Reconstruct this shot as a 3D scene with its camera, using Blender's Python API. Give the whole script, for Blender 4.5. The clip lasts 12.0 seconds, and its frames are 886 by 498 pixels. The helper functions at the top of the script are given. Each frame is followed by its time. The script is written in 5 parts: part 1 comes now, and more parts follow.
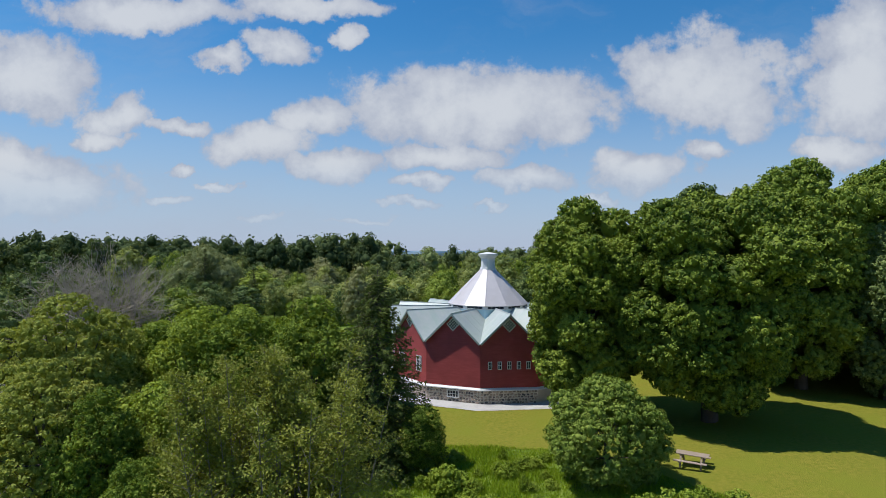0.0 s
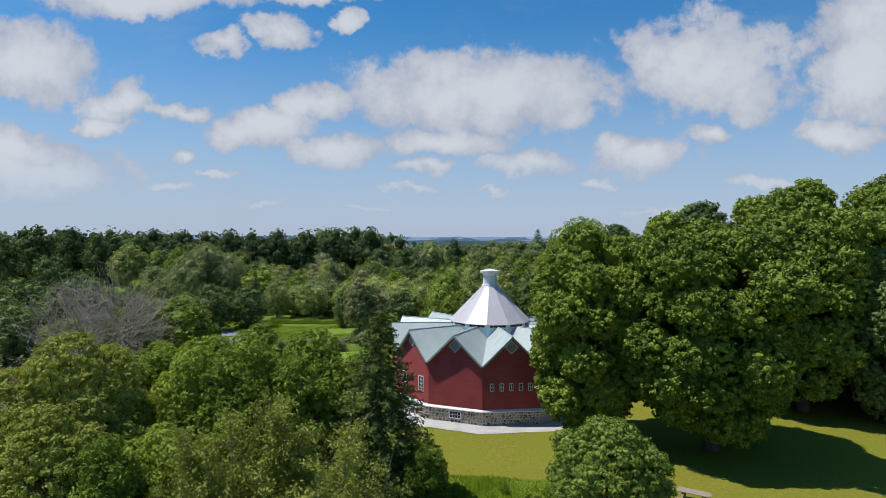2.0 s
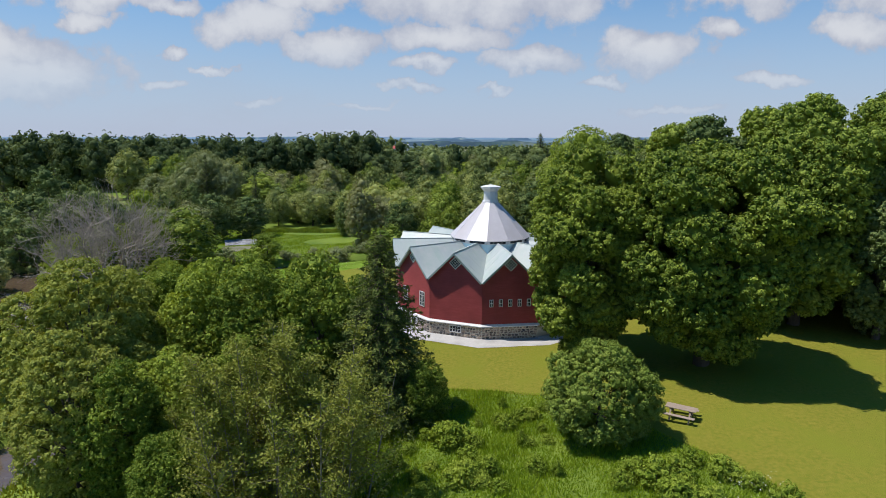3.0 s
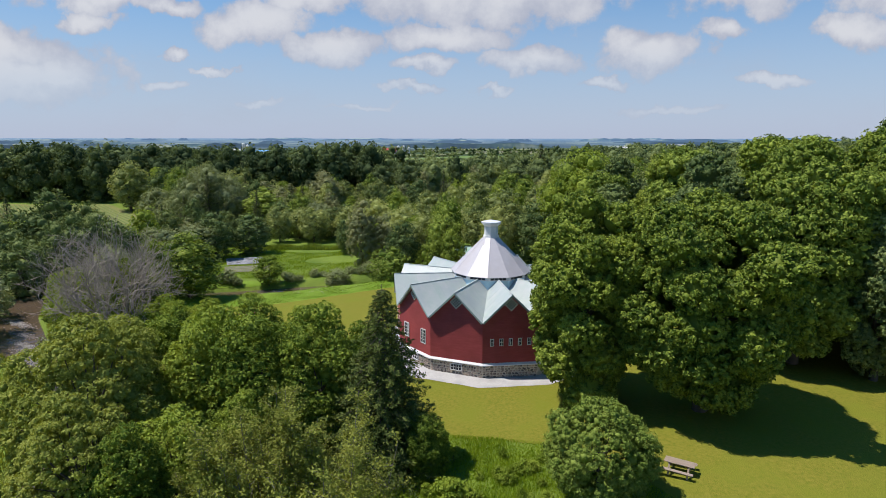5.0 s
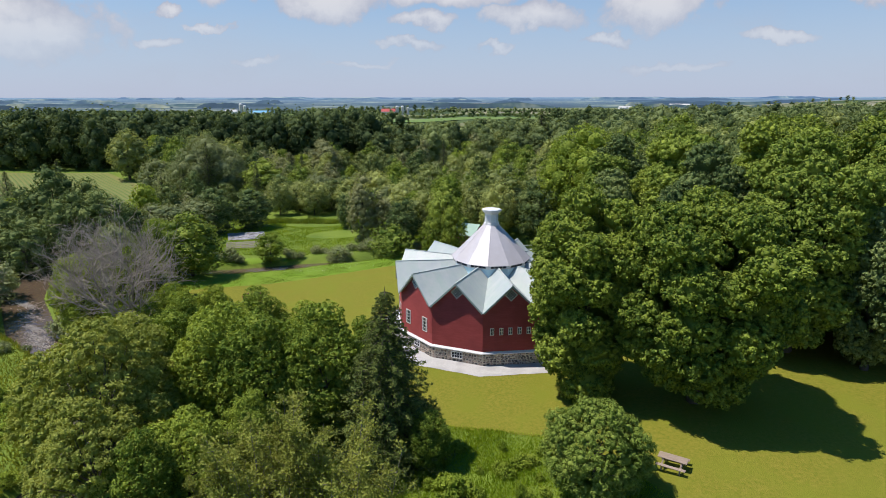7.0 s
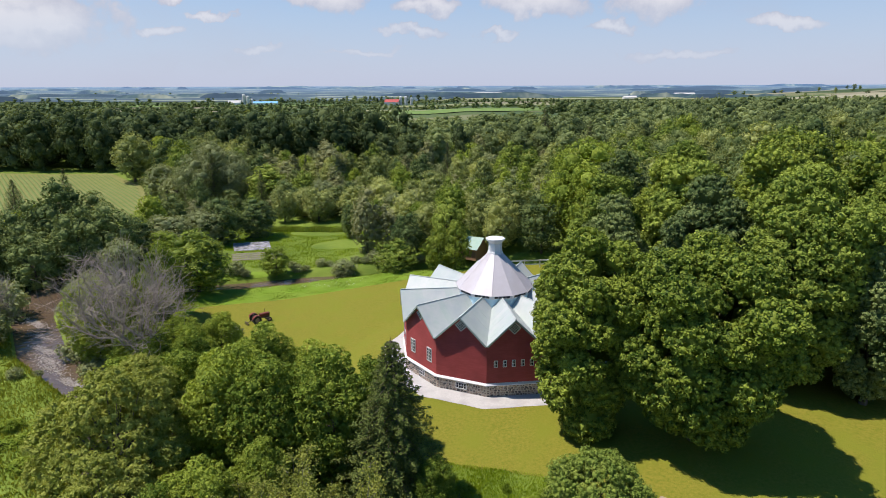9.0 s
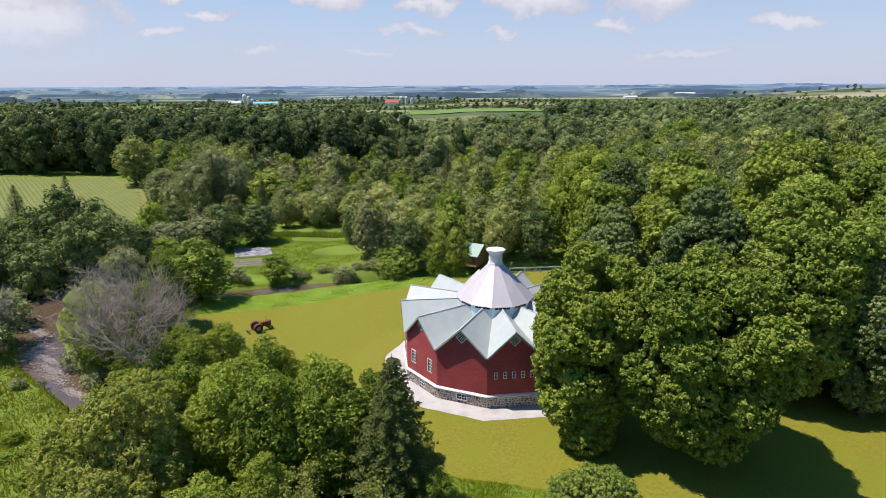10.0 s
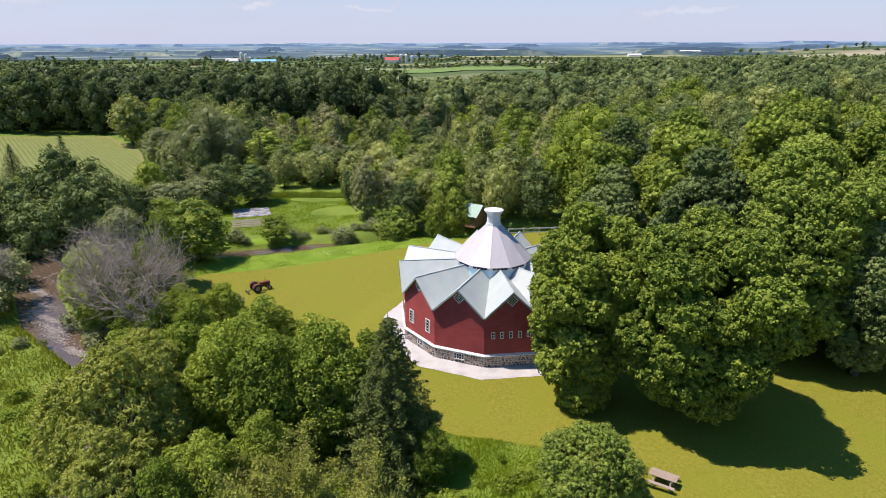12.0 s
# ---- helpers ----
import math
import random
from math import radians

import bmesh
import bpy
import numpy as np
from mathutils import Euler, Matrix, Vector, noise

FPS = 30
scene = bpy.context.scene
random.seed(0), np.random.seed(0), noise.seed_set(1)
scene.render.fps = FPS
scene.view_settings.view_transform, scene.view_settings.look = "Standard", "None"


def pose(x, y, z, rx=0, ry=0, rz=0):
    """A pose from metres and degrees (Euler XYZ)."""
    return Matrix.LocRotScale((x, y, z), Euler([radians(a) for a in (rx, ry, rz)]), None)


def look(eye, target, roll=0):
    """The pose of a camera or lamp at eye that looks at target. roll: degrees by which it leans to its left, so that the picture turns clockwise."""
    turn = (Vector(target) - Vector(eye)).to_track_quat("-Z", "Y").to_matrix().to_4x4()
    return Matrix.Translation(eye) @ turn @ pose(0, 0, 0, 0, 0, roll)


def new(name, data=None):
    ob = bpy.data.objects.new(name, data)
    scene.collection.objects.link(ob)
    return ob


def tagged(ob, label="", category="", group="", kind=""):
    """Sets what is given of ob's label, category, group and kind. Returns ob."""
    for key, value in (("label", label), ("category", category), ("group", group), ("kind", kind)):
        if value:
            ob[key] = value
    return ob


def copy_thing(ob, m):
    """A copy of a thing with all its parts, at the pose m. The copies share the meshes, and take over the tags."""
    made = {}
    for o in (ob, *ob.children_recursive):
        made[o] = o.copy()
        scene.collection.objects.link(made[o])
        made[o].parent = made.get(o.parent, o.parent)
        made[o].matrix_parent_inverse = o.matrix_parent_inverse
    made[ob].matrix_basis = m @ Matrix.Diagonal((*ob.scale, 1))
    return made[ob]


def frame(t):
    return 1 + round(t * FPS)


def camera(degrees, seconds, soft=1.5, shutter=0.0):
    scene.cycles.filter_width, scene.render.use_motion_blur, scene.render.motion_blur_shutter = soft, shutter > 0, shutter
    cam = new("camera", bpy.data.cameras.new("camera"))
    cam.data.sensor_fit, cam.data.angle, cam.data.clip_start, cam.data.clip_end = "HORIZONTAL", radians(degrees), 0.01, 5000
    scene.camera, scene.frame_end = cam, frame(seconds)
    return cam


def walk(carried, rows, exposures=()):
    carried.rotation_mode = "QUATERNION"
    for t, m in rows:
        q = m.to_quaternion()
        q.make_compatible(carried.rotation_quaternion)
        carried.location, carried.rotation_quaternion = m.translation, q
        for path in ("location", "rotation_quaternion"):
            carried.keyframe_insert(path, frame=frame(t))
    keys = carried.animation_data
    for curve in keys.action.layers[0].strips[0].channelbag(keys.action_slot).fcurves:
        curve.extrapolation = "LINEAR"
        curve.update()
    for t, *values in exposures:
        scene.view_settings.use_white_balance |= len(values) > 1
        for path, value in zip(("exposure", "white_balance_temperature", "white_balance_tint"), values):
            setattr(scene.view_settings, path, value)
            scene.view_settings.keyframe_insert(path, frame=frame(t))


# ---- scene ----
# ---- camera ----
cam = camera(71.28, 12.0, 0.5)
ROWS = [
    (0.0, 0.073, -0.475, 12.976, -0.051, 0.255, -0.293),
    (0.5, 0.049, -0.429, 13.622, 0.048, -0.069, -0.213),
    (1.0, 0.036, -0.379, 14.493, 0.097, -0.025, -0.233),
    (1.5, -0.001, -0.358, 15.389, 0.079, -0.013, -0.226),
    (1.9, 0.003, -0.367, 16.027, 0.078, -0.060, -0.208),
    (2.0, 0.004, -0.369, 16.186, 0.078, -1.082, -0.203),
    (2.1, 0.003, -0.358, 16.327, 0.081, -2.730, -0.190),
    (2.2, 0.002, -0.347, 16.469, 0.084, -4.380, -0.176),
    (2.3, 0.002, -0.335, 16.610, 0.087, -6.300, -0.163),
    (2.4, 0.001, -0.324, 16.752, 0.090, -8.200, -0.149),
    (2.5, 0.000, -0.313, 16.893, 0.093, -9.766, -0.136),
    (3.0, 0.084, -0.205, 17.669, 0.187, -10.204, -0.092),
    (5.0, 0.072, -0.010, 21.221, 0.256, -10.154, -0.042),
    (5.5, -0.013, -0.007, 21.925, 0.173, -10.107, -0.010),
    (6.0, -0.016, -0.044, 22.570, 0.184, -10.020, -0.016),
    (6.5, -0.041, -0.074, 23.229, 0.134, -10.144, 0.010),
    (6.7, -0.039, -0.066, 23.528, 0.159, -11.152, 0.027),
    (7.2, -0.052, 0.037, 24.515, 0.227, -14.750, 0.063),
    (8.5, -0.086, 0.305, 27.081, 0.405, -14.939, 0.155),
    (9.0, -0.105, 0.333, 28.330, 0.514, -14.892, 0.190),
    (9.5, -0.101, 0.338, 29.240, 0.558, -14.866, 0.221),
    (10.0, -0.107, 0.328, 29.598, 0.542, -14.943, 0.253),
    (10.1, -0.096, 0.332, 29.607, 0.552, -15.380, 0.249),
    (10.2, -0.085, 0.337, 29.616, 0.561, -15.990, 0.245),
    (10.3, -0.073, 0.341, 29.625, 0.571, -16.690, 0.240),
    (10.4, -0.062, 0.346, 29.634, 0.580, -17.250, 0.236),
    (10.5, -0.051, 0.350, 29.643, 0.590, -17.277, 0.232),
    (11.0, 0.000, 0.413, 29.614, 0.575, -17.341, 0.236),
    (11.3, 0.053, 0.454, 29.574, 0.586, -17.370, 0.217),
    (11.4, 0.070, 0.467, 29.560, 0.590, -17.900, 0.211),
    (11.5, 0.088, 0.481, 29.547, 0.594, -18.465, 0.205),
    (12.0, 0.181, 0.545, 29.489, 0.620, -18.568, 0.198),
]
EXPOSURES = [(0.0, 0.01, 6050, 11), (2.0, 0.01, 6050, 11), (2.6, 0.05, 6100, 12), (5.0, 0.08, 6200, 14), (6.5, 0.11, 6250, 14.5), (8.5, 0.22, 6400, 17), (12.0, 0.42, 6500, 22)]
walk(cam, [(t, pose(x, y, z, 90 + pitch, roll, yaw)) for t, x, y, z, yaw, pitch, roll in ROWS], EXPOSURES)

# ---- light ----
SUN_TO = Vector((-1.0, 0.05, 2.03)).normalized()
sun = new("sun", bpy.data.lights.new("sun", "SUN"))
sun.data.energy, sun.data.angle, sun.data.color = 5.0, radians(0.53), (1.0, 0.94, 0.84)
sun.matrix_world = look((0, 0, 60), Vector((0, 0, 60)) - SUN_TO)

# clouds: azimuth and height as tangents of the angles ahead, half width, half height
CLOUDS = [
    (0.055, 0.235, 0.25, 0.075), (0.42, 0.275, 0.155, 0.09), (0.68, 0.30, 0.11, 0.13), (-0.67, 0.28, 0.12, 0.075),
    (-0.70, 0.135, 0.13, 0.04), (-0.29, 0.175, 0.10, 0.038), (-0.18, 0.135, 0.09, 0.026), (-0.52, 0.22, 0.06, 0.035),
    (-0.26, 0.34, 0.06, 0.03), (-0.50, 0.39, 0.19, 0.035), (0.0, 0.153, 0.11, 0.026), (0.135, 0.117, 0.08, 0.022),
    (0.315, 0.13, 0.085, 0.036), (0.435, 0.168, 0.045, 0.022), (-0.36, 0.31, 0.05, 0.017), (-0.43, 0.20, 0.06, 0.015),
    (-0.55, 0.18, 0.05, 0.02), (-0.03, 0.11, 0.06, 0.012), (-0.42, 0.132, 0.03, 0.010), (-0.15, 0.35, 0.03, 0.018),
    (-0.44, 0.083, 0.045, 0.010), (0.64, 0.165, 0.09, 0.03), (-0.20, 0.22, 0.07, 0.035), (-0.22, 0.40, 0.14, 0.02),
    (-0.05, 0.078, 0.05, 0.008), (-0.30, 0.066, 0.05, 0.007), (0.25, 0.088, 0.05, 0.009), (0.52, 0.085, 0.07, 0.010),
    (-0.62, 0.09, 0.10, 0.012), (-0.68, 0.10, 0.20, 0.05), (0.08, 0.078, 0.04, 0.006), (-0.12, 0.052, 0.06, 0.005), (0.36, 0.05, 0.10, 0.006), (-0.36, 0.108, 0.03, 0.007),
]


def make_sky():
    world = bpy.data.worlds.new("sky")
    scene.world = world
    world.use_nodes = True
    nt = world.node_tree
    nt.nodes.clear()
    N = nt.nodes.new
    L = nt.links.new

    def mth(op, a, b=None, c=None):
        n = N("ShaderNodeMath")
        n.operation = op
        for i, v in enumerate((a, b, c)):
            if v is None:
                continue
            if isinstance(v, (int, float)):
                n.inputs[i].default_value = v
            else:
                L(v, n.inputs[i])
        return n.outputs[0]

    sky = N("ShaderNodeTexSky")
    sky.sky_type, sky.sun_disc = "NISHITA", False
    sky.sun_elevation = math.asin(SUN_TO.z)
    sky.sun_rotation = math.atan2(SUN_TO.x, SUN_TO.y) % (2 * math.pi)
    sky.altitude, sky.air_density, sky.dust_density, sky.ozone_density = 60, 1.15, 0.2, 2.2
    co = N("ShaderNodeTexCoord").outputs["Generated"]
    sep = N("ShaderNodeSeparateXYZ")
    L(co, sep.inputs[0])
    ay = mth("MAXIMUM", mth("ABSOLUTE", sep.outputs[1]), 0.08)
    u, v = mth("DIVIDE", sep.outputs[0], ay), mth("DIVIDE", sep.outputs[2], ay)
    flat = N("ShaderNodeCombineXYZ")
    L(u, flat.inputs[0]), L(v, flat.inputs[1])
    warp = N("ShaderNodeTexNoise")
    warp.inputs["Scale"].default_value, warp.inputs["Detail"].default_value, warp.inputs["Roughness"].default_value = 9.0, 5.0, 0.6
    L(flat.outputs[0], warp.inputs["Vector"])
    bent = N("ShaderNodeVectorMath")
    bent.operation = "MULTIPLY_ADD"
    L(warp.outputs["Color"], bent.inputs[0])
    bent.inputs[1].default_value = (0.14, 0.085, 0)
    back = N("ShaderNodeVectorMath")
    back.operation = "SUBTRACT"
    L(flat.outputs[0], back.inputs[0])
    back.inputs[1].default_value = (0.07, 0.0425, 0)
    L(back.outputs[0], bent.inputs[2])
    near = None
    for cu, cv, a, b in CLOUDS:
        m = N("ShaderNodeVectorMath")
        m.operation = "MULTIPLY_ADD"
        L(bent.outputs[0], m.inputs[0])
        m.inputs[1].default_value, m.inputs[2].default_value = (0.96 / a, 0.94 / b, 0), (-0.96 * cu / a, -0.94 * cv / b, 0)
        ln = N("ShaderNodeVectorMath")
        ln.operation = "LENGTH"
        L(m.outputs[0], ln.inputs[0])
        near = ln.outputs["Value"] if near is None else mth("MINIMUM", near, ln.outputs["Value"])
    fine = N("ShaderNodeTexNoise")
    fine.inputs["Scale"].default_value, fine.inputs["Detail"].default_value, fine.inputs["Roughness"].default_value = 17.0, 8.0, 0.60
    L(flat.outputs[0], fine.inputs["Vector"])
    field = mth("ADD", mth("SUBTRACT", 1.0, near), mth("MULTIPLY", mth("SUBTRACT", fine.outputs[0], 0.5), 1.35))
    solid = N("ShaderNodeMapRange")
    solid.interpolation_type = "SMOOTHSTEP"
    L(field, solid.inputs[0])
    solid.inputs[1].default_value, solid.inputs[2].default_value, solid.inputs[4].default_value = -0.06, 0.28, 0.92
    # thin veil towards the horizon
    veil = N("ShaderNodeMapRange")
    veil.interpolation_type = "SMOOTHSTEP"
    L(sep.outputs[2], veil.inputs[0])
    veil.inputs[1].default_value, veil.inputs[2].default_value = 0.34, -0.02
    veil.inputs[3].default_value, veil.inputs[4].default_value = 0.0, 0.85
    grey = N("ShaderNodeMapRange")
    grey.interpolation_type = "SMOOTHSTEP"
    L(mth("ADD", field, mth("MULTIPLY", mth("SUBTRACT", warp.outputs[0], 0.5), 1.2)), grey.inputs[0])
    grey.inputs[1].default_value, grey.inputs[2].default_value = -0.1, 0.9
    tone = N("ShaderNodeMix")
    tone.data_type = "RGBA"
    L(grey.outputs[0], tone.inputs["Factor"])
    tone.inputs["A"].default_value, tone.inputs["B"].default_value = (5.9, 6.1, 6.7, 1), (9.0, 9.0, 8.9, 1)
    hazed = N("ShaderNodeMix")
    hazed.data_type = "RGBA"
    clear = N("ShaderNodeMix")
    clear.data_type, clear.blend_type = "RGBA", "MULTIPLY"
    clear.inputs["Factor"].default_value = 1.0
    L(sky.outputs[0], clear.inputs["A"])
    clear.inputs["B"].default_value = (1.2, 1.35, 1.42, 1)
    L(veil.outputs[0], hazed.inputs["Factor"]), L(clear.outputs["Result"], hazed.inputs["A"])
    hazed.inputs["B"].default_value = (6.0, 6.7, 8.3, 1)
    streak = N("ShaderNodeVectorMath")
    streak.operation = "MULTIPLY"
    L(bent.outputs[0], streak.inputs[0])
    streak.inputs[1].default_value = (2.4, 7.0, 0)
    thin = N("ShaderNodeTexNoise")
    thin.inputs["Scale"].default_value, thin.inputs["Detail"].default_value, thin.inputs["Roughness"].default_value = 1.0, 6.0, 0.6
    L(streak.outputs[0], thin.inputs["Vector"])
    film = N("ShaderNodeMapRange")
    film.interpolation_type = "SMOOTHSTEP"
    L(thin.outputs[0], film.inputs[0])
    film.inputs[1].default_value, film.inputs[2].default_value, film.inputs[4].default_value = 0.48, 0.80, 0.30
    low = N("ShaderNodeMapRange")
    low.interpolation_type = "SMOOTHSTEP"
    L(v, low.inputs[0])
    low.inputs[1].default_value, low.inputs[2].default_value, low.inputs[3].default_value = 0.02, 0.16, 0.25
    cover = N("ShaderNodeMath")
    cover.operation = "MAXIMUM"
    L(mth("MULTIPLY", solid.outputs[0], low.outputs[0]), cover.inputs[0]), L(film.outputs[0], cover.inputs[1])
    both = N("ShaderNodeMix")
    both.data_type = "RGBA"
    L(cover.outputs[0], both.inputs["Factor"]), L(hazed.outputs["Result"], both.inputs["A"]), L(tone.outputs["Result"], both.inputs["B"])
    hue = N("ShaderNodeHueSaturation")
    hue.inputs["Saturation"].default_value = 1.3
    L(both.outputs["Result"], hue.inputs["Color"])
    bg = N("ShaderNodeBackground")
    bg.inputs["Strength"].default_value = 0.074
    L(hue.outputs[0], bg.inputs["Color"])
    out = N("ShaderNodeOutputWorld")
    L(bg.outputs[0], out.inputs["Surface"])


make_sky()


# ---- materials ----
def material(name, base, other=None, scale=3.0, rough=0.7, metal=0.0, bump=0.0, bump_scale=20.0, spread=0.5, island=0.0, leaf=0.0, spec=0.3, stretch=(1, 1, 1), stain=None, stain_scale=0.4, objvar=0.0, attr=""):
    """Two-scale noise colour with optional fine relief, stains, island and object variation, leaf translucency."""
    m = bpy.data.materials.new(name)
    m.use_nodes = True
    nt = m.node_tree
    N, L = nt.nodes.new, nt.links.new
    bsdf = nt.nodes["Principled BSDF"]
    out = nt.nodes["Material Output"]
    bsdf.inputs["Roughness"].default_value, bsdf.inputs["Metallic"].default_value = rough, metal
    bsdf.inputs["Specular IOR Level"].default_value = spec
    other = other or tuple(c * 0.7 for c in base)
    geo = N("ShaderNodeNewGeometry")
    mp = N("ShaderNodeVectorMath")
    mp.operation = "MULTIPLY"
    L(geo.outputs["Position"], mp.inputs[0])
    mp.inputs[1].default_value = stretch
    n1 = N("ShaderNodeTexNoise")
    n1.inputs["Scale"].default_value, n1.inputs["Detail"].default_value, n1.inputs["Roughness"].default_value = scale, 6.0, 0.65
    L(mp.outputs[0], n1.inputs["Vector"])
    r = N("ShaderNodeMapRange")
    r.inputs[1].default_value, r.inputs[2].default_value = 0.5 - spread * 0.5, 0.5 + spread * 0.5
    L(n1.outputs[0], r.inputs[0])
    fac = r.outputs[0]
    tint_of = None
    if attr:
        tint_of = N("ShaderNodeAttribute")
        tint_of.attribute_name = attr
        tint_of = tint_of.outputs["Fac"]
    for src, amount in ((geo.outputs["Random Per Island"], island), (None, objvar), (tint_of, 1.0 if attr else 0)):
        if amount:
            if src is None:
                src = N("ShaderNodeObjectInfo").outputs["Random"]
            a = N("ShaderNodeMath")
            a.operation = "MULTIPLY_ADD"
            L(src, a.inputs[0])
            a.inputs[1].default_value = amount
            b = N("ShaderNodeMath")
            b.operation = "SUBTRACT"
            b.use_clamp = True
            L(fac, a.inputs[2])
            L(a.outputs[0], b.inputs[0])
            b.inputs[1].default_value = amount * 0.5
            fac = b.outputs[0]
    mix = N("ShaderNodeMix")
    mix.data_type = "RGBA"
    L(fac, mix.inputs["Factor"])
    mix.inputs["A"].default_value, mix.inputs["B"].default_value = (*base, 1), (*other, 1)
    col = mix.outputs["Result"]
    if stain:
        n2 = N("ShaderNodeTexNoise")
        n2.inputs["Scale"].default_value, n2.inputs["Detail"].default_value = stain_scale, 4.0
        L(geo.outputs["Position"], n2.inputs["Vector"])
        r2 = N("ShaderNodeMapRange")
        r2.inputs[1].default_value, r2.inputs[2].default_value = 0.45, 0.68
        L(n2.outputs[0], r2.inputs[0])
        mx = N("ShaderNodeMix")
        mx.data_type = "RGBA"
        L(r2.outputs[0], mx.inputs["Factor"]), L(col, mx.inputs["A"])
        mx.inputs["B"].default_value = (*stain, 1)
        col = mx.outputs["Result"]
    L(col, bsdf.inputs["Base Color"])
    if bump:
        n3 = N("ShaderNodeTexNoise")
        n3.inputs["Scale"].default_value, n3.inputs["Detail"].default_value = bump_scale, 4.0
        L(mp.outputs[0], n3.inputs["Vector"])
        bp = N("ShaderNodeBump")
        bp.inputs["Strength"].default_value, bp.inputs["Distance"].default_value = 1.0, bump
        L(n3.outputs[0], bp.inputs["Height"])
        L(bp.outputs[0], bsdf.inputs["Normal"])
    if leaf:
        tr = N("ShaderNodeBsdfTranslucent")
        tint = N("ShaderNodeMix")
        tint.data_type, tint.blend_type = "RGBA", "MULTIPLY"
        tint.inputs["Factor"].default_value = 1.0
        L(col, tint.inputs["A"])
        tint.inputs["B"].default_value = (1.7, 1.5, 0.6, 1)
        L(tint.outputs["Result"], tr.inputs["Color"])
        ms = N("ShaderNodeMixShader")
        ms.inputs[0].default_value = leaf
        L(bsdf.outputs[0], ms.inputs[1]), L(tr.outputs[0], ms.inputs[2])
        L(ms.outputs[0], out.inputs["Surface"])
    return m


M_MAPLE = material("maple_leaf", (0.058, 0.102, 0.012), (0.291, 0.353, 0.048), 0.5, 0.55, island=0.8, leaf=0.13, spec=0.12, objvar=0.3)
M_BROAD = material("broad_leaf", (0.089, 0.145, 0.017), (0.309, 0.380, 0.055), 0.4, 0.65, island=0.8, leaf=0.22, spec=0.09, objvar=0.7)
M_LIME = material("light_ash_leaf", (0.094, 0.147, 0.022), (0.294, 0.360, 0.062), 0.4, 0.65, island=0.8, leaf=0.14, spec=0.07, objvar=0.5)
M_DARK = material("dark_oak_leaf", (0.065, 0.105, 0.034), (0.214, 0.262, 0.085), 0.4, 0.65, island=0.8, leaf=0.12, spec=0.07, objvar=0.6)
M_OLIVE = material("willow_leaf", (0.165, 0.200, 0.034), (0.36, 0.39, 0.085), 0.6, 0.65, island=0.6, leaf=0.22, spec=0.07, objvar=0.2)
M_ASPEN = material("aspen_leaf", (0.140, 0.168, 0.028), (0.30, 0.315, 0.062), 0.6, 0.65, island=0.5, leaf=0.16, spec=0.07)
M_GREYLEAF = material("grey_willow_leaf", (0.172, 0.204, 0.089), (0.322, 0.349, 0.152), 0.4, 0.7, island=0.4, leaf=0.16, spec=0.1, objvar=0.5)
M_BUSH = material("lilac_leaf", (0.11, 0.17, 0.025), (0.27, 0.33, 0.065), 0.8, 0.7, island=0.5, leaf=0.16, spec=0.06)
M_SPRUCE = material("spruce_needles", (0.062, 0.094, 0.022), (0.180, 0.212, 0.053), 0.8, 0.7, island=0.6, leaf=0.08, spec=0.08)
M_WOODS = material("woods_leaf", (0.046, 0.074, 0.028), (0.23, 0.28, 0.105), 0.25, 0.7, island=0.25, leaf=0.22, spec=0.06, spread=0.6, attr="tint")
M_DUSTY = material("dusty_olive_leaf", (0.189, 0.200, 0.085), (0.315, 0.315, 0.140), 0.4, 0.7, island=0.4, leaf=0.14, spec=0.1, objvar=0.6)
M_WOODGREEN = material("woodland_leaf", (0.102, 0.143, 0.046), (0.382, 0.416, 0.138), 0.4, 0.65, island=0.6, leaf=0.24, spec=0.1, objvar=1.0)
M_WEED = material("weed_leaf", (0.138, 0.205, 0.018), (0.295, 0.360, 0.048), 0.8, 0.65, island=0.6, leaf=0.25, spec=0.08, objvar=0.6)
M_BARK = material("bark", (0.055, 0.043, 0.032), (0.12, 0.10, 0.08), 2.0, 0.9, bump=0.03, bump_scale=8, stretch=(1, 1, 0.25))
M_DEADBARK = material("dead_grey_wood", (0.23, 0.195, 0.16), (0.40, 0.345, 0.285), 2.0, 0.9, bump=0.01)
M_PALEBARK = material("pale_bark", (0.22, 0.20, 0.16), (0.13, 0.115, 0.09), 2.0, 0.8)
M_MEADOW = material("meadow_grass", (0.115, 0.175, 0.022), (0.185, 0.24, 0.036), 0.35, 0.8, bump=0.12, bump_scale=4, stain=(0.105, 0.16, 0.022), stain_scale=0.12, spec=0.1)


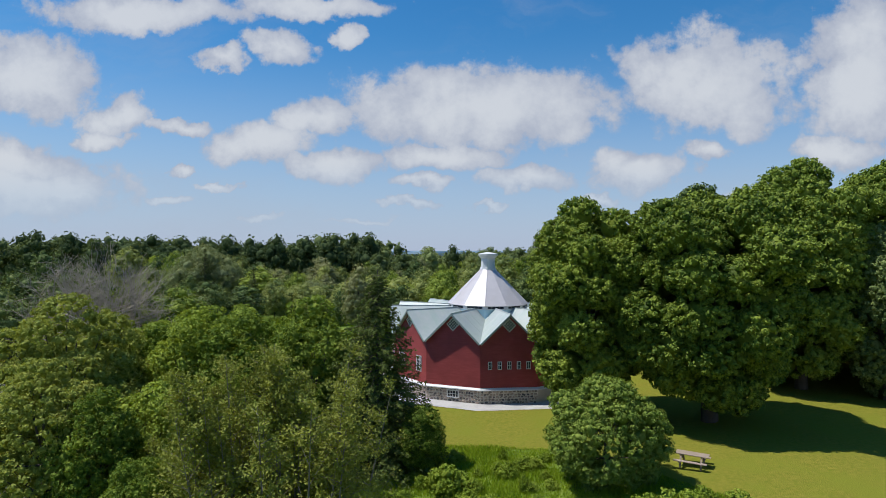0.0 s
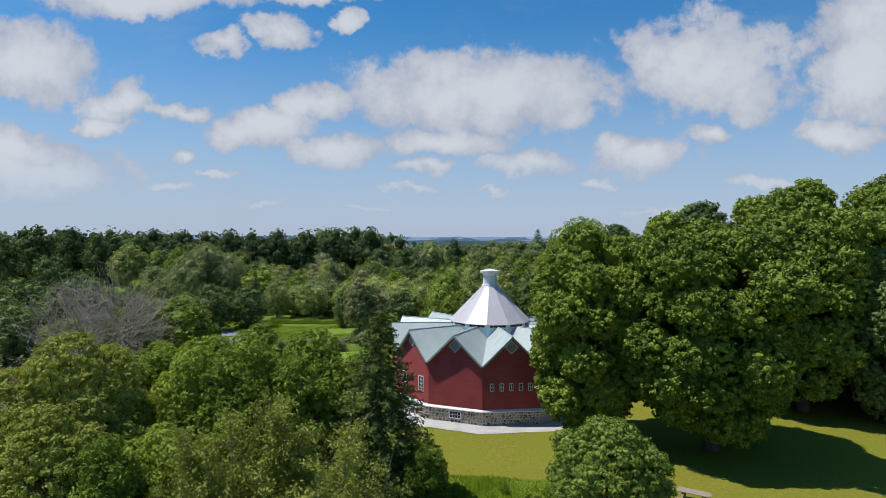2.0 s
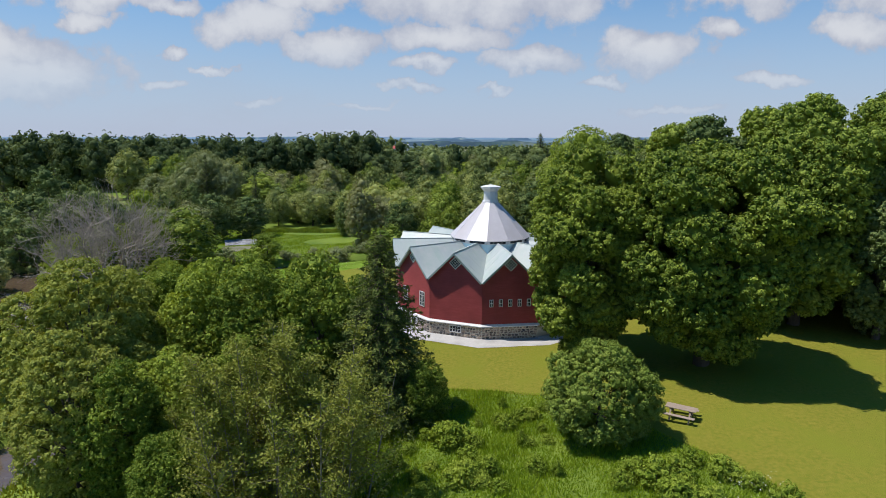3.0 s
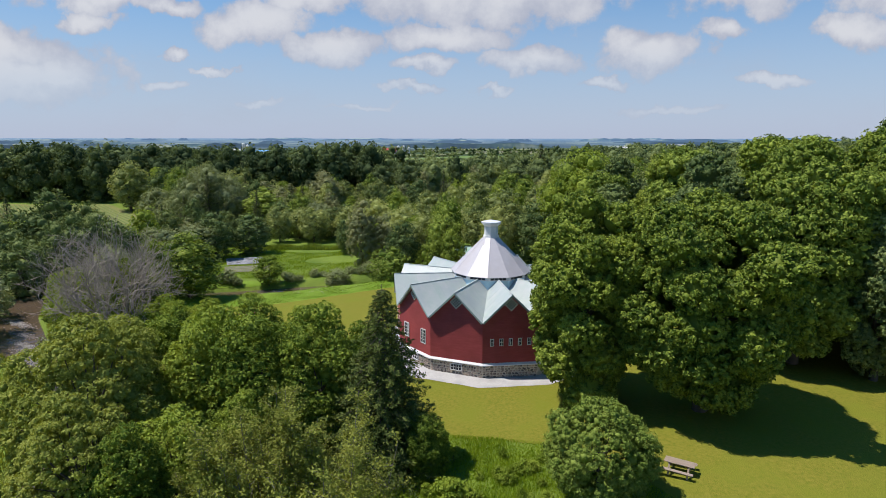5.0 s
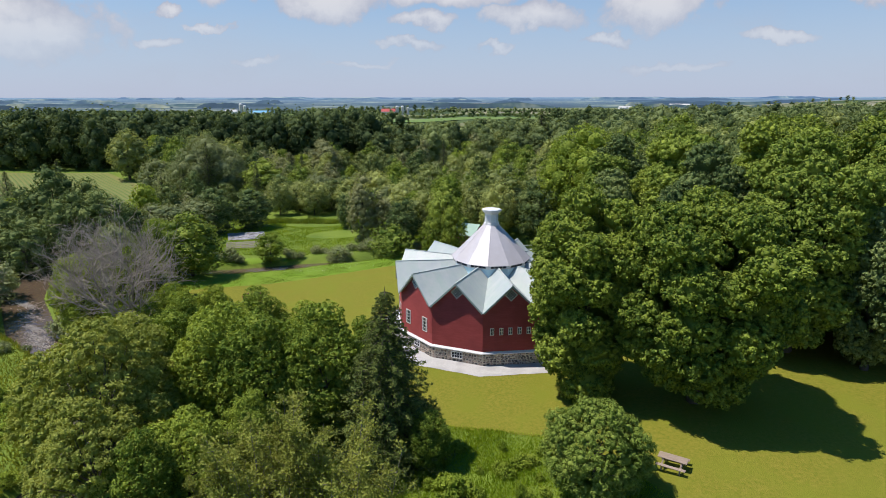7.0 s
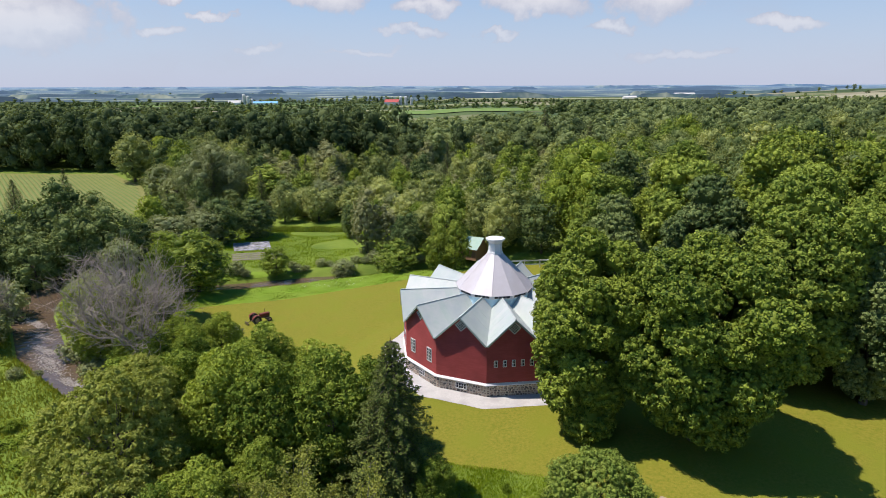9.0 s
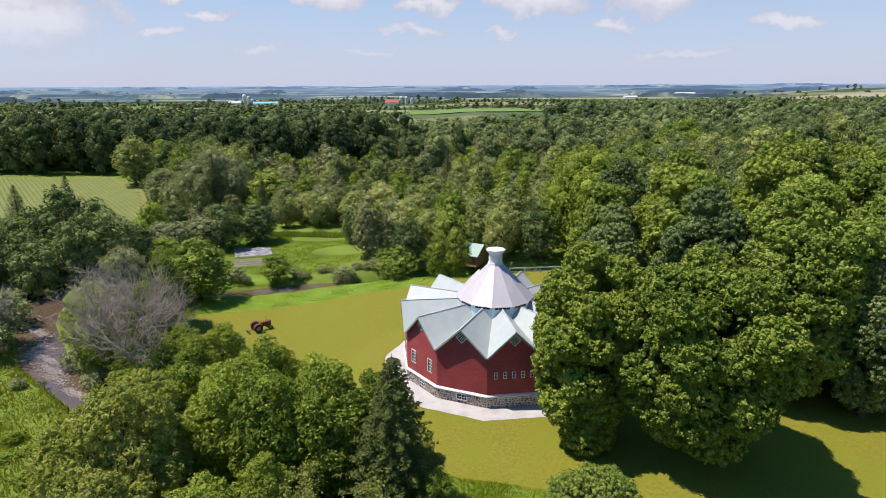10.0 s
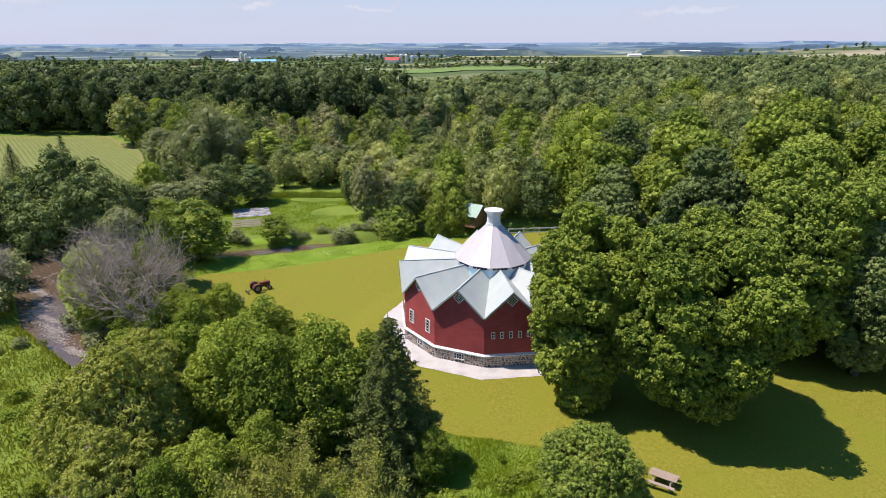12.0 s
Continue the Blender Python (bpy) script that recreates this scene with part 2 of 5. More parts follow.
def far_patchwork(m, y0, y1):
    """Beyond y0 the meadow gives way to a patchwork of farm fields."""
    nt = m.node_tree
    N, L = nt.nodes.new, nt.links.new
    bsdf = nt.nodes["Principled BSDF"]
    src = bsdf.inputs["Base Color"].links[0].from_socket
    geo = N("ShaderNodeNewGeometry")
    sep = N("ShaderNodeSeparateXYZ")
    L(geo.outputs["Position"], sep.inputs[0])
    r = N("ShaderNodeMapRange")
    r.inputs[1].default_value, r.inputs[2].default_value = y0, y1
    L(sep.outputs[1], r.inputs[0])
    st = N("ShaderNodeVectorMath")
    st.operation = "MULTIPLY"
    st.inputs[1].default_value = (0.0045, 0.009, 0)
    L(geo.outputs["Position"], st.inputs[0])
    cell = N("ShaderNodeTexVoronoi")
    cell.inputs["Scale"].default_value = 1.0
    L(st.outputs[0], cell.inputs["Vector"])
    sv = N("ShaderNodeSeparateXYZ")
    L(cell.outputs["Color"], sv.inputs[0])
    ramp = N("ShaderNodeValToRGB")
    ramp.color_ramp.interpolation = "CONSTANT"
    e = ramp.color_ramp.elements
    e[0].color, e[1].position, e[1].color = (0.05, 0.08, 0.03, 1), 0.4, (0.085, 0.12, 0.04, 1)
    for p, c in ((0.62, (0.16, 0.17, 0.08, 1)), (0.75, (0.07, 0.11, 0.04, 1)), (0.93, (0.24, 0.22, 0.14, 1))):
        ramp.color_ramp.elements.new(p).color = c
    L(sv.outputs[0], ramp.inputs[0])
    mx = N("ShaderNodeMix")
    mx.data_type = "RGBA"
    L(r.outputs[0], mx.inputs["Factor"]), L(src, mx.inputs["A"]), L(ramp.outputs[0], mx.inputs["B"])
    L(mx.outputs["Result"], bsdf.inputs["Base Color"])


far_patchwork(M_MEADOW, 380, 470)

M_EDGE = material("lawn_edge_blade", (0.125, 0.155, 0.014), (0.22, 0.215, 0.03), 1.0, 0.7, island=0.6, leaf=0.2, spec=0.1)
M_BRIGHT = material("bright_meadow_grass", (0.125, 0.205, 0.017), (0.190, 0.270, 0.030), 0.5, 0.8, bump=0.1, bump_scale=5, stain=(0.14, 0.25, 0.017), stain_scale=0.25, spec=0.1)
M_BLADE = material("grass_blade", (0.12, 0.19, 0.016), (0.235, 0.295, 0.042), 0.4, 0.6, island=0.6, leaf=0.3)
M_RANK = material("rank_grass", (0.117, 0.158, 0.013), (0.257, 0.284, 0.036), 0.5, 0.6, island=0.7, leaf=0.3)
M_LUSH = material("lush_grass", (0.155, 0.25, 0.011), (0.30, 0.39, 0.030), 0.5, 0.6, island=0.6, leaf=0.3, spec=0.1)
M_LAWN = material("mown_lawn", (0.128, 0.150, 0.012), (0.236, 0.206, 0.031), 4.0, 0.85, bump=0.05, bump_scale=16, spread=0.42, stain=(0.172, 0.186, 0.019), stain_scale=0.3, spec=0.1)
M_CROPROW = material("crop_leaf", (0.10, 0.145, 0.022), (0.14, 0.18, 0.036), 0.3, 0.8)
M_CROP = material("crop_soil", (0.15, 0.165, 0.035), (0.20, 0.19, 0.055), 0.3, 0.9, bump=0.1, bump_scale=2)
M_GRAVEL = material("gravel", (0.395, 0.385, 0.365), (0.51, 0.495, 0.47), 6.0, 0.95, bump=0.02, bump_scale=25, stain=(0.36, 0.345, 0.33), stain_scale=0.6)
M_WATER = material("river_water", (0.085, 0.06, 0.038), (0.12, 0.085, 0.055), 0.4, 0.06, bump=0.09, bump_scale=1.2, spec=0.6)
M_FOAM = material("river_foam", (0.55, 0.52, 0.48), (0.32, 0.27, 0.22), 3.0, 0.7, bump=0.05, bump_scale=6)
M_RED = material("red_barn_paint", (0.312, 0.054, 0.051), (0.416, 0.084, 0.079), 1.2, 0.6, bump=0.004, bump_scale=30, stretch=(1, 1, 6), stain=(0.285, 0.054, 0.052), stain_scale=0.5)
M_WHITE = material("white_paint", (0.72, 0.72, 0.71), (0.62, 0.62, 0.62), 2.0, 0.5, bump=0.003)
M_ROOF = material("pale_green_metal_roof", (0.372, 0.438, 0.398), (0.452, 0.470, 0.450), 1.3, 0.42, 0.0, bump=0.004, bump_scale=12, stain=(0.38, 0.42, 0.415), stain_scale=0.5, spec=0.2, objvar=0.6)
M_CONE = material("white_metal_roof", (0.532, 0.504, 0.513), (0.465, 0.447, 0.465), 1.0, 0.4, 0.0, bump=0.003, bump_scale=14, stain=(0.47, 0.44, 0.44), stain_scale=0.5, spec=0.4)
M_DRUM = material("pale_blue_cladding", (0.50, 0.72, 0.82), (0.58, 0.78, 0.86), 2.0, 0.5, spec=0.4)
M_TRIM = material("grey_green_trim", (0.26, 0.33, 0.31), (0.34, 0.40, 0.38), 2.0, 0.55)
M_STONE = material("field_stone", (0.480, 0.378, 0.301), (0.120, 0.110, 0.109), 2.5, 0.9, bump=0.02, bump_scale=12, objvar=1.4)
M_MORTAR = material("pale_mortar", (0.62, 0.55, 0.45), (0.52, 0.46, 0.38), 4.0, 0.95, bump=0.01)
M_GLASS = material("dark_window_glass", (0.02, 0.024, 0.03), (0.04, 0.045, 0.055), 1.0, 0.15, spec=0.35)
M_TIMBER = material("weathered_timber", (0.36, 0.29, 0.23), (0.26, 0.20, 0.15), 3.0, 0.85, bump=0.006, bump_scale=18, stretch=(1, 4, 4), objvar=0.4)


# ---- helpers for building ----
def mesh_from(name, verts, faces, mats=(), smooth=False, tris=None, smooth_tris=True):
    """A mesh from arrays: verts n x 3, faces m x 3 or m x 4, and more triangles in tris."""
    verts, faces = np.asarray(verts, np.float32).reshape(-1, 3), np.asarray(faces, np.int32)
    sizes = np.full(len(faces), faces.shape[1], np.int32)
    flags = np.full(len(faces), smooth)
    loops = faces.ravel()
    if tris is not None:
        loops = np.concatenate((loops, np.asarray(tris, np.int32).ravel()))
        sizes = np.concatenate((sizes, np.full(len(tris), 3, np.int32)))
        flags = np.concatenate((flags, np.full(len(tris), smooth_tris)))
    me = bpy.data.meshes.new(name)
    me.vertices.add(len(verts))
    me.vertices.foreach_set("co", verts.ravel())
    me.loops.add(len(loops))
    me.loops.foreach_set("vertex_index", loops)
    me.polygons.add(len(sizes))
    me.polygons.foreach_set("loop_start", np.concatenate(([0], np.cumsum(sizes)[:-1])).astype(np.int32))
    me.polygons.foreach_set("use_smooth", flags)
    for m in mats:
        me.materials.append(m)
    me.update(calc_edges=True)
    return me


def part(name, bm, mat, parent=None, label="", smooth=False, m=None):
    me = bpy.data.meshes.new(name)
    bm.to_mesh(me)
    bm.free()
    me.materials.append(mat)
    if smooth:
        for p in me.polygons:
            p.use_smooth = True
    return link(name, me, parent, label, m)


def link(name, me, parent=None, label="", m=None):
    ob = new(name, me)
    ob.parent = parent
    if m is not None:
        ob.matrix_basis = m
    if label:
        ob["label"] = label
    return ob


def box(bm, size, m=Matrix(), bevel=0.0):
    g = bmesh.ops.create_cube(bm, size=1.0, matrix=m @ Matrix.Diagonal((*size, 1)))
    if bevel:
        es = list({e for v in g["verts"] for e in v.link_edges})
        bmesh.ops.bevel(bm, geom=es, offset=bevel, segments=1, affect="EDGES", profile=0.5)


def bar(bm, a, b, w, h, up=(0, 0, 1)):
    """A box beam from a to b, w across, h along up."""
    a, b, up = Vector(a), Vector(b), Vector(up)
    x = (b - a).normalized()
    y = up.cross(x).normalized()
    z = x.cross(y)
    m = Matrix((x, y, z)).transposed().to_4x4()
    m.translation = (a + b) / 2
    box(bm, ((b - a).length, w, h), m)


def tube_arrays(segs, sides=6):
    """Tapered tubes: segs of (a, b, ra, rb)."""
    V, F = [], []
    ang = np.arange(sides) * 2 * np.pi / sides
    for a, b, ra, rb in segs:
        a, b = np.asarray(a, float), np.asarray(b, float)
        d = b - a
        d = d / (np.linalg.norm(d) + 1e-9)
        p = np.cross(d, (0.31, 0.87, 0.38))
        p /= np.linalg.norm(p) + 1e-9
        q = np.cross(d, p)
        o = len(V) * sides * 2
        ring = np.outer(np.cos(ang), p) + np.outer(np.sin(ang), q)
        V.append(np.vstack((a + ring * ra, b + ring * rb)))
        i = np.arange(sides)
        j = (i + 1) % sides
        F.append(np.stack((o + i, o + j, o + sides + j, o + sides + i), 1))
    return np.vstack(V), np.vstack(F)


def unit(a):
    return a / (np.linalg.norm(a, axis=-1, keepdims=True) + 1e-9)


def cards(rng, C, Nn, size, slim=0.65):
    """Leaf quads (rhombs) at the centres C with the normals Nn."""
    n = len(C)
    t = unit(np.cross(Nn, rng.normal(size=(n, 3))))
    b = np.cross(Nn, t)
    l = (size * rng.uniform(0.7, 1.3, n))[:, None] * 0.5
    droop = Nn * l * 0.25
    V = np.stack((C - t * l - droop, C + b * l * slim, C + t * l - droop, C - b * l * slim), 1)
    F = np.arange(4 * n).reshape(n, 4)
    return V.reshape(-1, 3), F


def ico(sub):
    bm = bmesh.new()
    bmesh.ops.create_icosphere(bm, subdivisions=sub, radius=1.0)
    V = np.array([v.co[:] for v in bm.verts])
    F = np.array([[v.index for v in f.verts] for f in bm.faces])
    bm.free()
    return V, F


ICO0, ICO1 = ico(1), ico(2)


def apart(P, gap):
    """The points of P, in turn, that stand at least gap from those kept before."""
    kept, ids = np.zeros((0, 3)), []
    for i, p in enumerate(P):
        if len(kept) and np.min(np.sum((kept - p) ** 2, 1)) < gap * gap:
            continue
        kept = np.vstack((kept, p))
        ids.append(i)
    return kept, ids


def crown_arrays(rng, R, H, z0, clump, per, leaf, top=0.72, gap=0.0, low=0.8, bough=0.34, core=0.7, under=0.55, deep=ICO1, ruffle=0.5, inner=0.68, mid=0.47, shag=1.16):
    """A broadleaf crown: boughs bulging from an uneven egg of radius R and height H, from z0 up. Each bough is a
    dome of rounded clumps, each clump a dense heart under a rosette of leaves. Returns the leaf quads, the hearts'
    triangles and the boughs' centres."""
    zc, hz = z0 + H * mid, H * 0.53
    M = max(R * bough, clump * 1.5)
    n = int(40 * (R * H) / (M * M))
    d = unit(rng.normal(size=(n, 3)))
    a, w = np.arctan2(d[:, 1], d[:, 0]), d[:, 2]
    f = rng.uniform(0, 6.28, 4)
    odd = 1 + 0.07 * np.sin(3 * a + f[0]) * np.cos(2.5 * w + f[1]) + 0.05 * np.sin(5 * a + f[2] + 3 * w) + 0.04 * np.sin(9 * w + f[3] + 2 * a)
    taper = 1 - np.where(w > 0, 1 - top, 1 - low) * w * w
    p = np.stack((d[:, 0] * R * taper, d[:, 1] * R * taper, d[:, 2] * H * np.where(w > 0, 1 - mid, mid + 0.06)), 1) * (odd * rng.uniform(0.78, 1.04, n))[:, None]
    e = unit(p / np.array([R * R, R * R, hz * hz]))
    p = p - e * M * 0.9 + np.array([0, 0, zc])
    p[:, 2] = np.maximum(p[:, 2], z0 + M * rng.uniform(0.65, 1.0, n))
    boughs, ids = apart(p, 1.2 * M)
    size = M * rng.uniform(0.8, 1.2, len(boughs))
    P, E = [], []
    for i, (c, o) in enumerate(zip(boughs, e[ids])):
        r = size[i]
        k = int(16 * (r / clump) ** 2) + 8
        g = unit(rng.normal(size=(k, 3)) + o * 0.35)
        q = c + g * r * rng.uniform(0.86, 1.04, (k, 1)) * np.array([1.06, 1.06, 0.9])
        keep = (g @ o > -0.25) & (g[:, 2] > -under - rng.uniform(0, 0.5, k))
        far = np.linalg.norm(q[:, None] - boughs[None], axis=2) / size[None]
        far[:, i] = 9
        keep &= far.min(1) > 0.84
        P.append(q[keep]), E.append(unit(g + o * 0.25 + np.array([0, 0, 0.25]))[keep])
    P, E = np.vstack(P), np.vstack(E)
    C, ids = apart(P, 1.22 * clump)
    E = E[ids]
    if gap:
        k = rng.random(len(C)) > gap
        C, E = C[k], E[k]
    m = len(C)
    r = clump * rng.uniform(0.7, 1.25, m)
    g = unit(rng.normal(size=(m, per, 3)) * 0.85 + E[:, None] * 0.9)
    L = C[:, None] + (g * rng.uniform(0.62 * shag, shag, (m, per, 1)) - E[:, None] * 0.28) * r[:, None, None] * np.array([1.1, 1.1, 0.82])
    N = unit(g + np.array([0, 0, 0.3]) + rng.normal(size=(m, per, 3)) * ruffle)
    V, F = cards(rng, L.reshape(-1, 3), N.reshape(-1, 3), leaf)
    T = []
    if core:
        bv, bf = ICO0
        heart = (C - E * r[:, None] * 0.38)[:, None] + bv[None] * rng.uniform(0.75, 1.2, (m, len(bv), 1)) * (r * core)[:, None, None]
        T.append((bf[None] + (len(V) + np.arange(m) * len(bv))[:, None, None]).reshape(-1, 3))
        V = np.vstack((V, heart.reshape(-1, 3)))
    if deep:
        dv, df = deep
        k = len(boughs)
        heart = boughs[:, None] + dv[None] * rng.uniform(0.85, 1.05, (k, len(dv), 1)) * (size * inner)[:, None, None]
        T.append((df[None] + (len(V) + np.arange(k) * len(dv))[:, None, None]).reshape(-1, 3))
        V = np.vstack((V, heart.reshape(-1, 3)))
    T = np.vstack(T) if T else None
    return V, F, T, boughs


def broadleaf(name, seed, R, H, z0, mat, clump, per, leaf, trunk_r=0.3, gap=0.0, top=0.72, limbs=14, bark=None, lean=(0.0, 0.0), low=0.8, bough=0.34, core=0.7, under=0.55, deep=ICO1, ruffle=0.5, inner=0.68, mid=0.47):
    """A tree thing at the origin: trunk with limbs, and crown."""
    rng = np.random.default_rng(seed)
    V, F, T, lc = crown_arrays(rng, R, H, z0, clump, per, leaf, top, gap, low, bough, core, under, deep, ruffle, inner, mid)
    V = V + np.array([lean[0], lean[1], 0])
    lc = lc + np.array([lean[0], lean[1], 0])
    tree = new(name)
    segs = []
    h1 = z0 + H * 0.45
    pts = [np.array([0, 0, -0.4])] + [np.array([rng.normal() * 0.03 * h1 * k + lean[0] * k * k * 0.7, rng.normal() * 0.03 * h1 * k + lean[1] * k * k * 0.7, h1 * k]) for k in (0.33, 0.66, 1.0)]
    for k in range(3):
        segs.append((pts[k], pts[k + 1], trunk_r * (1.25 - 0.25 * k), trunk_r * (1.0 - 0.25 * k)))
    if limbs:
        for c in lc[:limbs]:
            s = pts[2] * 0.6 + pts[1] * 0.4 if c[2] < h1 else pts[3] * 0.7 + pts[2] * 0.3
            m = (s + c) / 2 + np.array([0, 0, -0.08 * R])
            segs += [(s, m, trunk_r * 0.38, trunk_r * 0.24), (m, c, trunk_r * 0.24, trunk_r * 0.08)]
    TV, TF = tube_arrays(segs)
    link("trunk", mesh_from("trunk", TV, TF, (bark or M_BARK,), True), tree)
    link("crown", mesh_from("crown", V, F, (mat,), tris=T), tree)
    return tree


def place(tree, x, y, s=1.0, spin=0.0, sz=None, z=None):
    tree.matrix_basis = Matrix.Translation((x, y, ground_z(x, y) if z is None else z)) @ Matrix.Rotation(spin, 4, "Z") @ Matrix.Diagonal((s, s, sz or s, 1))
    return tree


def another(tree, x, y, s=1.0, spin=0.0, sz=None):
    t = copy_thing(tree, Matrix())
    return place(t, x, y, s, spin, sz)


# ---- ground ----
BARN = (4.774, 63.258)
RIVER = [(-130, 150), (-85, 117), (-68, 99), (-58.5, 81), (-50.5, 70.5), (-38.2, 60.5), (-32.6, 53.6), (-28.8, 46.5), (-27.6, 39.5), (-29.5, 30), (-33, 5), (-30, -60)]
CREEK = [(120, 118), (60, 108), (30, 101), (10, 99), (-9, 100.5), (-22, 99), (-33, 95.5), (-48, 92.5), (-60, 90)]
LAWN = [(24, 12), (18.5, 24), (16.8, 28), (13.6, 33.5), (10, 38.5), (6.6, 41.2), (0.6, 43), (-5, 46), (-11, 55), (-18, 63), (-29, 68), (-36, 77), (-36.2, 83.8), (-23, 88), (-6.5, 92.2), (4, 95), (22, 97), (40, 92), (52, 75), (70, 60), (70, 12)]
CROP = [(-260, 222), (-122, 222), (-96, 192), (-72, 146), (-82, 136), (-260, 160)]


def line_distance(x, y, pts):
    """Distance to a polyline, for arrays."""
    best = np.full(np.shape(x), 1e9)
    for (ax, ay), (bx, by) in zip(pts, pts[1:]):
        dx, dy = bx - ax, by - ay
        t = np.clip(((x - ax) * dx + (y - ay) * dy) / (dx * dx + dy * dy), 0, 1)
        best = np.minimum(best, np.hypot(x - ax - t * dx, y - ay - t * dy))
    return best


def inside(x, y, poly):
    """Signed distance to a polygon, positive within."""
    x, y = np.asarray(x, float), np.asarray(y, float)
    c = np.zeros(np.shape(x), bool)
    for (ax, ay), (bx, by) in zip(poly, poly[1:] + poly[:1]):
        hit = ((ay > y) != (by > y)) & (x < (bx - ax) * (y - ay) / (by - ay + 1e-12) + ax)
        c ^= hit
    d = line_distance(x, y, poly + poly[:1])
    return np.where(c, d, -d)


def step(a, b, v):
    t = np.clip((v - a) / (b - a), 0, 1)
    return t * t * (3 - 2 * t)


def heights(x, y):
    x, y = np.asarray(x, float), np.asarray(y, float)
    z = np.clip(-0.5 + 0.07 * (x - 3), -2.4, 0.9)
    z = z + 0.25 * np.sin(x * 0.11 + 1.3) * np.sin(y * 0.09) * step(14, 30, np.hypot(x - BARN[0], y - BARN[1]))
    z = z + 5.0 * step(45, 260, x) * step(40, 110, y) * (1 - step(500, 900, y))
    z = z - 6.0 * step(330, 1000, y) + 24.0 * np.exp(-((x - 1150) / 330) ** 2 - ((y - 1560) / 320) ** 2)
    pad = 1 - step(11.8, 17, np.hypot(x - BARN[0], y - BARN[1]))
    z = z * (1 - pad) - 0.32 * pad
    dr, dc = line_distance(x, y, RIVER), line_distance(x, y, CREEK)
    z = z + (-4.3 - z) * (1 - step(1.5, 3.9, dr))
    z = z + (-4.0 - z) * (1 - step(0.7, 3.4, dc))
    return z


def ground_z(x, y):
    return float(heights(np.array([x]), np.array([y]))[0])


def spaced(lo, hi, cell, far):
    a = list(np.arange(lo, hi + 0.01, cell))
    s, v = cell, hi
    while v < far:
        s *= 1.16
        v = min(far, v + s)
        a.append(v)
    s, v = cell, lo
    while v > -far:
        s *= 1.16
        v = max(-far, v - s)
        a.insert(0, v)
    return np.array(a)


def make_ground():
    gx, gy = spaced(-80, 70, 1.0, 4900), spaced(15, 140, 1.0, 4900)
    X, Y = np.meshgrid(gx, gy)
    Z = heights(X, Y)
    n, m = X.shape
    i = np.arange(n * m).reshape(n, m)
    F = np.stack((i[:-1, :-1], i[:-1, 1:], i[1:, 1:], i[1:, :-1]), -1).reshape(-1, 4)
    ob = new("ground", mesh_from("ground", np.stack((X, Y, Z), -1), F, (M_MEADOW,), True))
    tagged(ob, "lush green meadow and open farmland ground", "ground", kind="structure")


def drape(name, field, x0, x1, y0, y1, cell, lift, mat, label, category):
    """A skin over the ground where field is positive, cut along its edge."""
    X, Y = np.meshgrid(np.arange(x0, x1 + cell / 2, cell), np.arange(y0, y1 + cell / 2, cell))
    D = field(X, Y)
    V, F = [], []
    for r in range(X.shape[0] - 1):
        for c in range(X.shape[1] - 1):
            q = [(X[a, b], Y[a, b], D[a, b]) for a, b in ((r, c), (r, c + 1), (r + 1, c + 1), (r + 1, c))]
            if max(p[2] for p in q) <= 0:
                continue
            o = []
            for p, s in zip(q, q[1:] + q[:1]):
                if p[2] > 0:
                    o.append(p[:2])
                if (p[2] > 0) != (s[2] > 0):
                    t = p[2] / (p[2] - s[2])
                    o.append((p[0] + t * (s[0] - p[0]), p[1] + t * (s[1] - p[1])))
            if len(o) > 2:
                k = len(V)
                V += o
                F.append(tuple(range(k, k + len(o))))
    V = np.array(V)
    Z = heights(V[:, 0], V[:, 1]) + lift
    me = bpy.data.meshes.new(name)
    me.from_pydata([(float(a), float(b), float(z)) for (a, b), z in zip(V, Z)], [], F)
    me.materials.append(mat)
    bm = bmesh.new()
    bm.from_mesh(me)
    bmesh.ops.remove_doubles(bm, verts=bm.verts, dist=0.001)
    bm.to_mesh(me)
    bm.free()
    for p in me.polygons:
        p.use_smooth = True
    ob = new(name, me)
    return tagged(ob, label, category, kind="structure")


def ragged(x, y, amount):
    return amount * (np.sin(x * 1.9 + 0.7 * y) + np.sin(y * 2.3 - 0.9 * x) + np.sin(3.7 * x + 2.9 * y)) / 3


make_ground()
drape("lawn", lambda x, y: inside(x, y, LAWN) + ragged(x, y, 0.35), -38, 71, 11, 99, 1.0, 0.03, M_LAWN, "closely mown yellow-green lawn round the barn", "lawn")


def apron(x, y):
    a = (np.arctan2(y - BARN[1], x - BARN[0]) - radians(-97.814) + math.pi / 12) % (math.pi / 6) - math.pi / 12
    flat = np.hypot(x - BARN[0], y - BARN[1]) * np.cos(math.pi / 12 - np.abs(a))
    return 11.9 - flat + ragged(x, y, 0.08)


drape("creek_meadow", lambda x, y: np.minimum(-inside(x, y, LAWN), line_distance(x, y, CREEK) - 2.6) + ragged(x, y, 0.25) - 8 * (y < 60), -44, 30, 78, 101, 1.0, 0.03, M_BRIGHT, "bright green uncut meadow strip along the creek", "meadow")
drape("gravel_apron", apron, -9, 19, 49, 77, 0.4, 0.05, M_GRAVEL, "pale grey gravel path ringing the barn", "path")
drape("crop_field", lambda x, y: inside(x, y, CROP), -262, -70, 134, 224, 3.0, 0.06, M_CROP, "yellow-green crop field with parallel rows", "field")


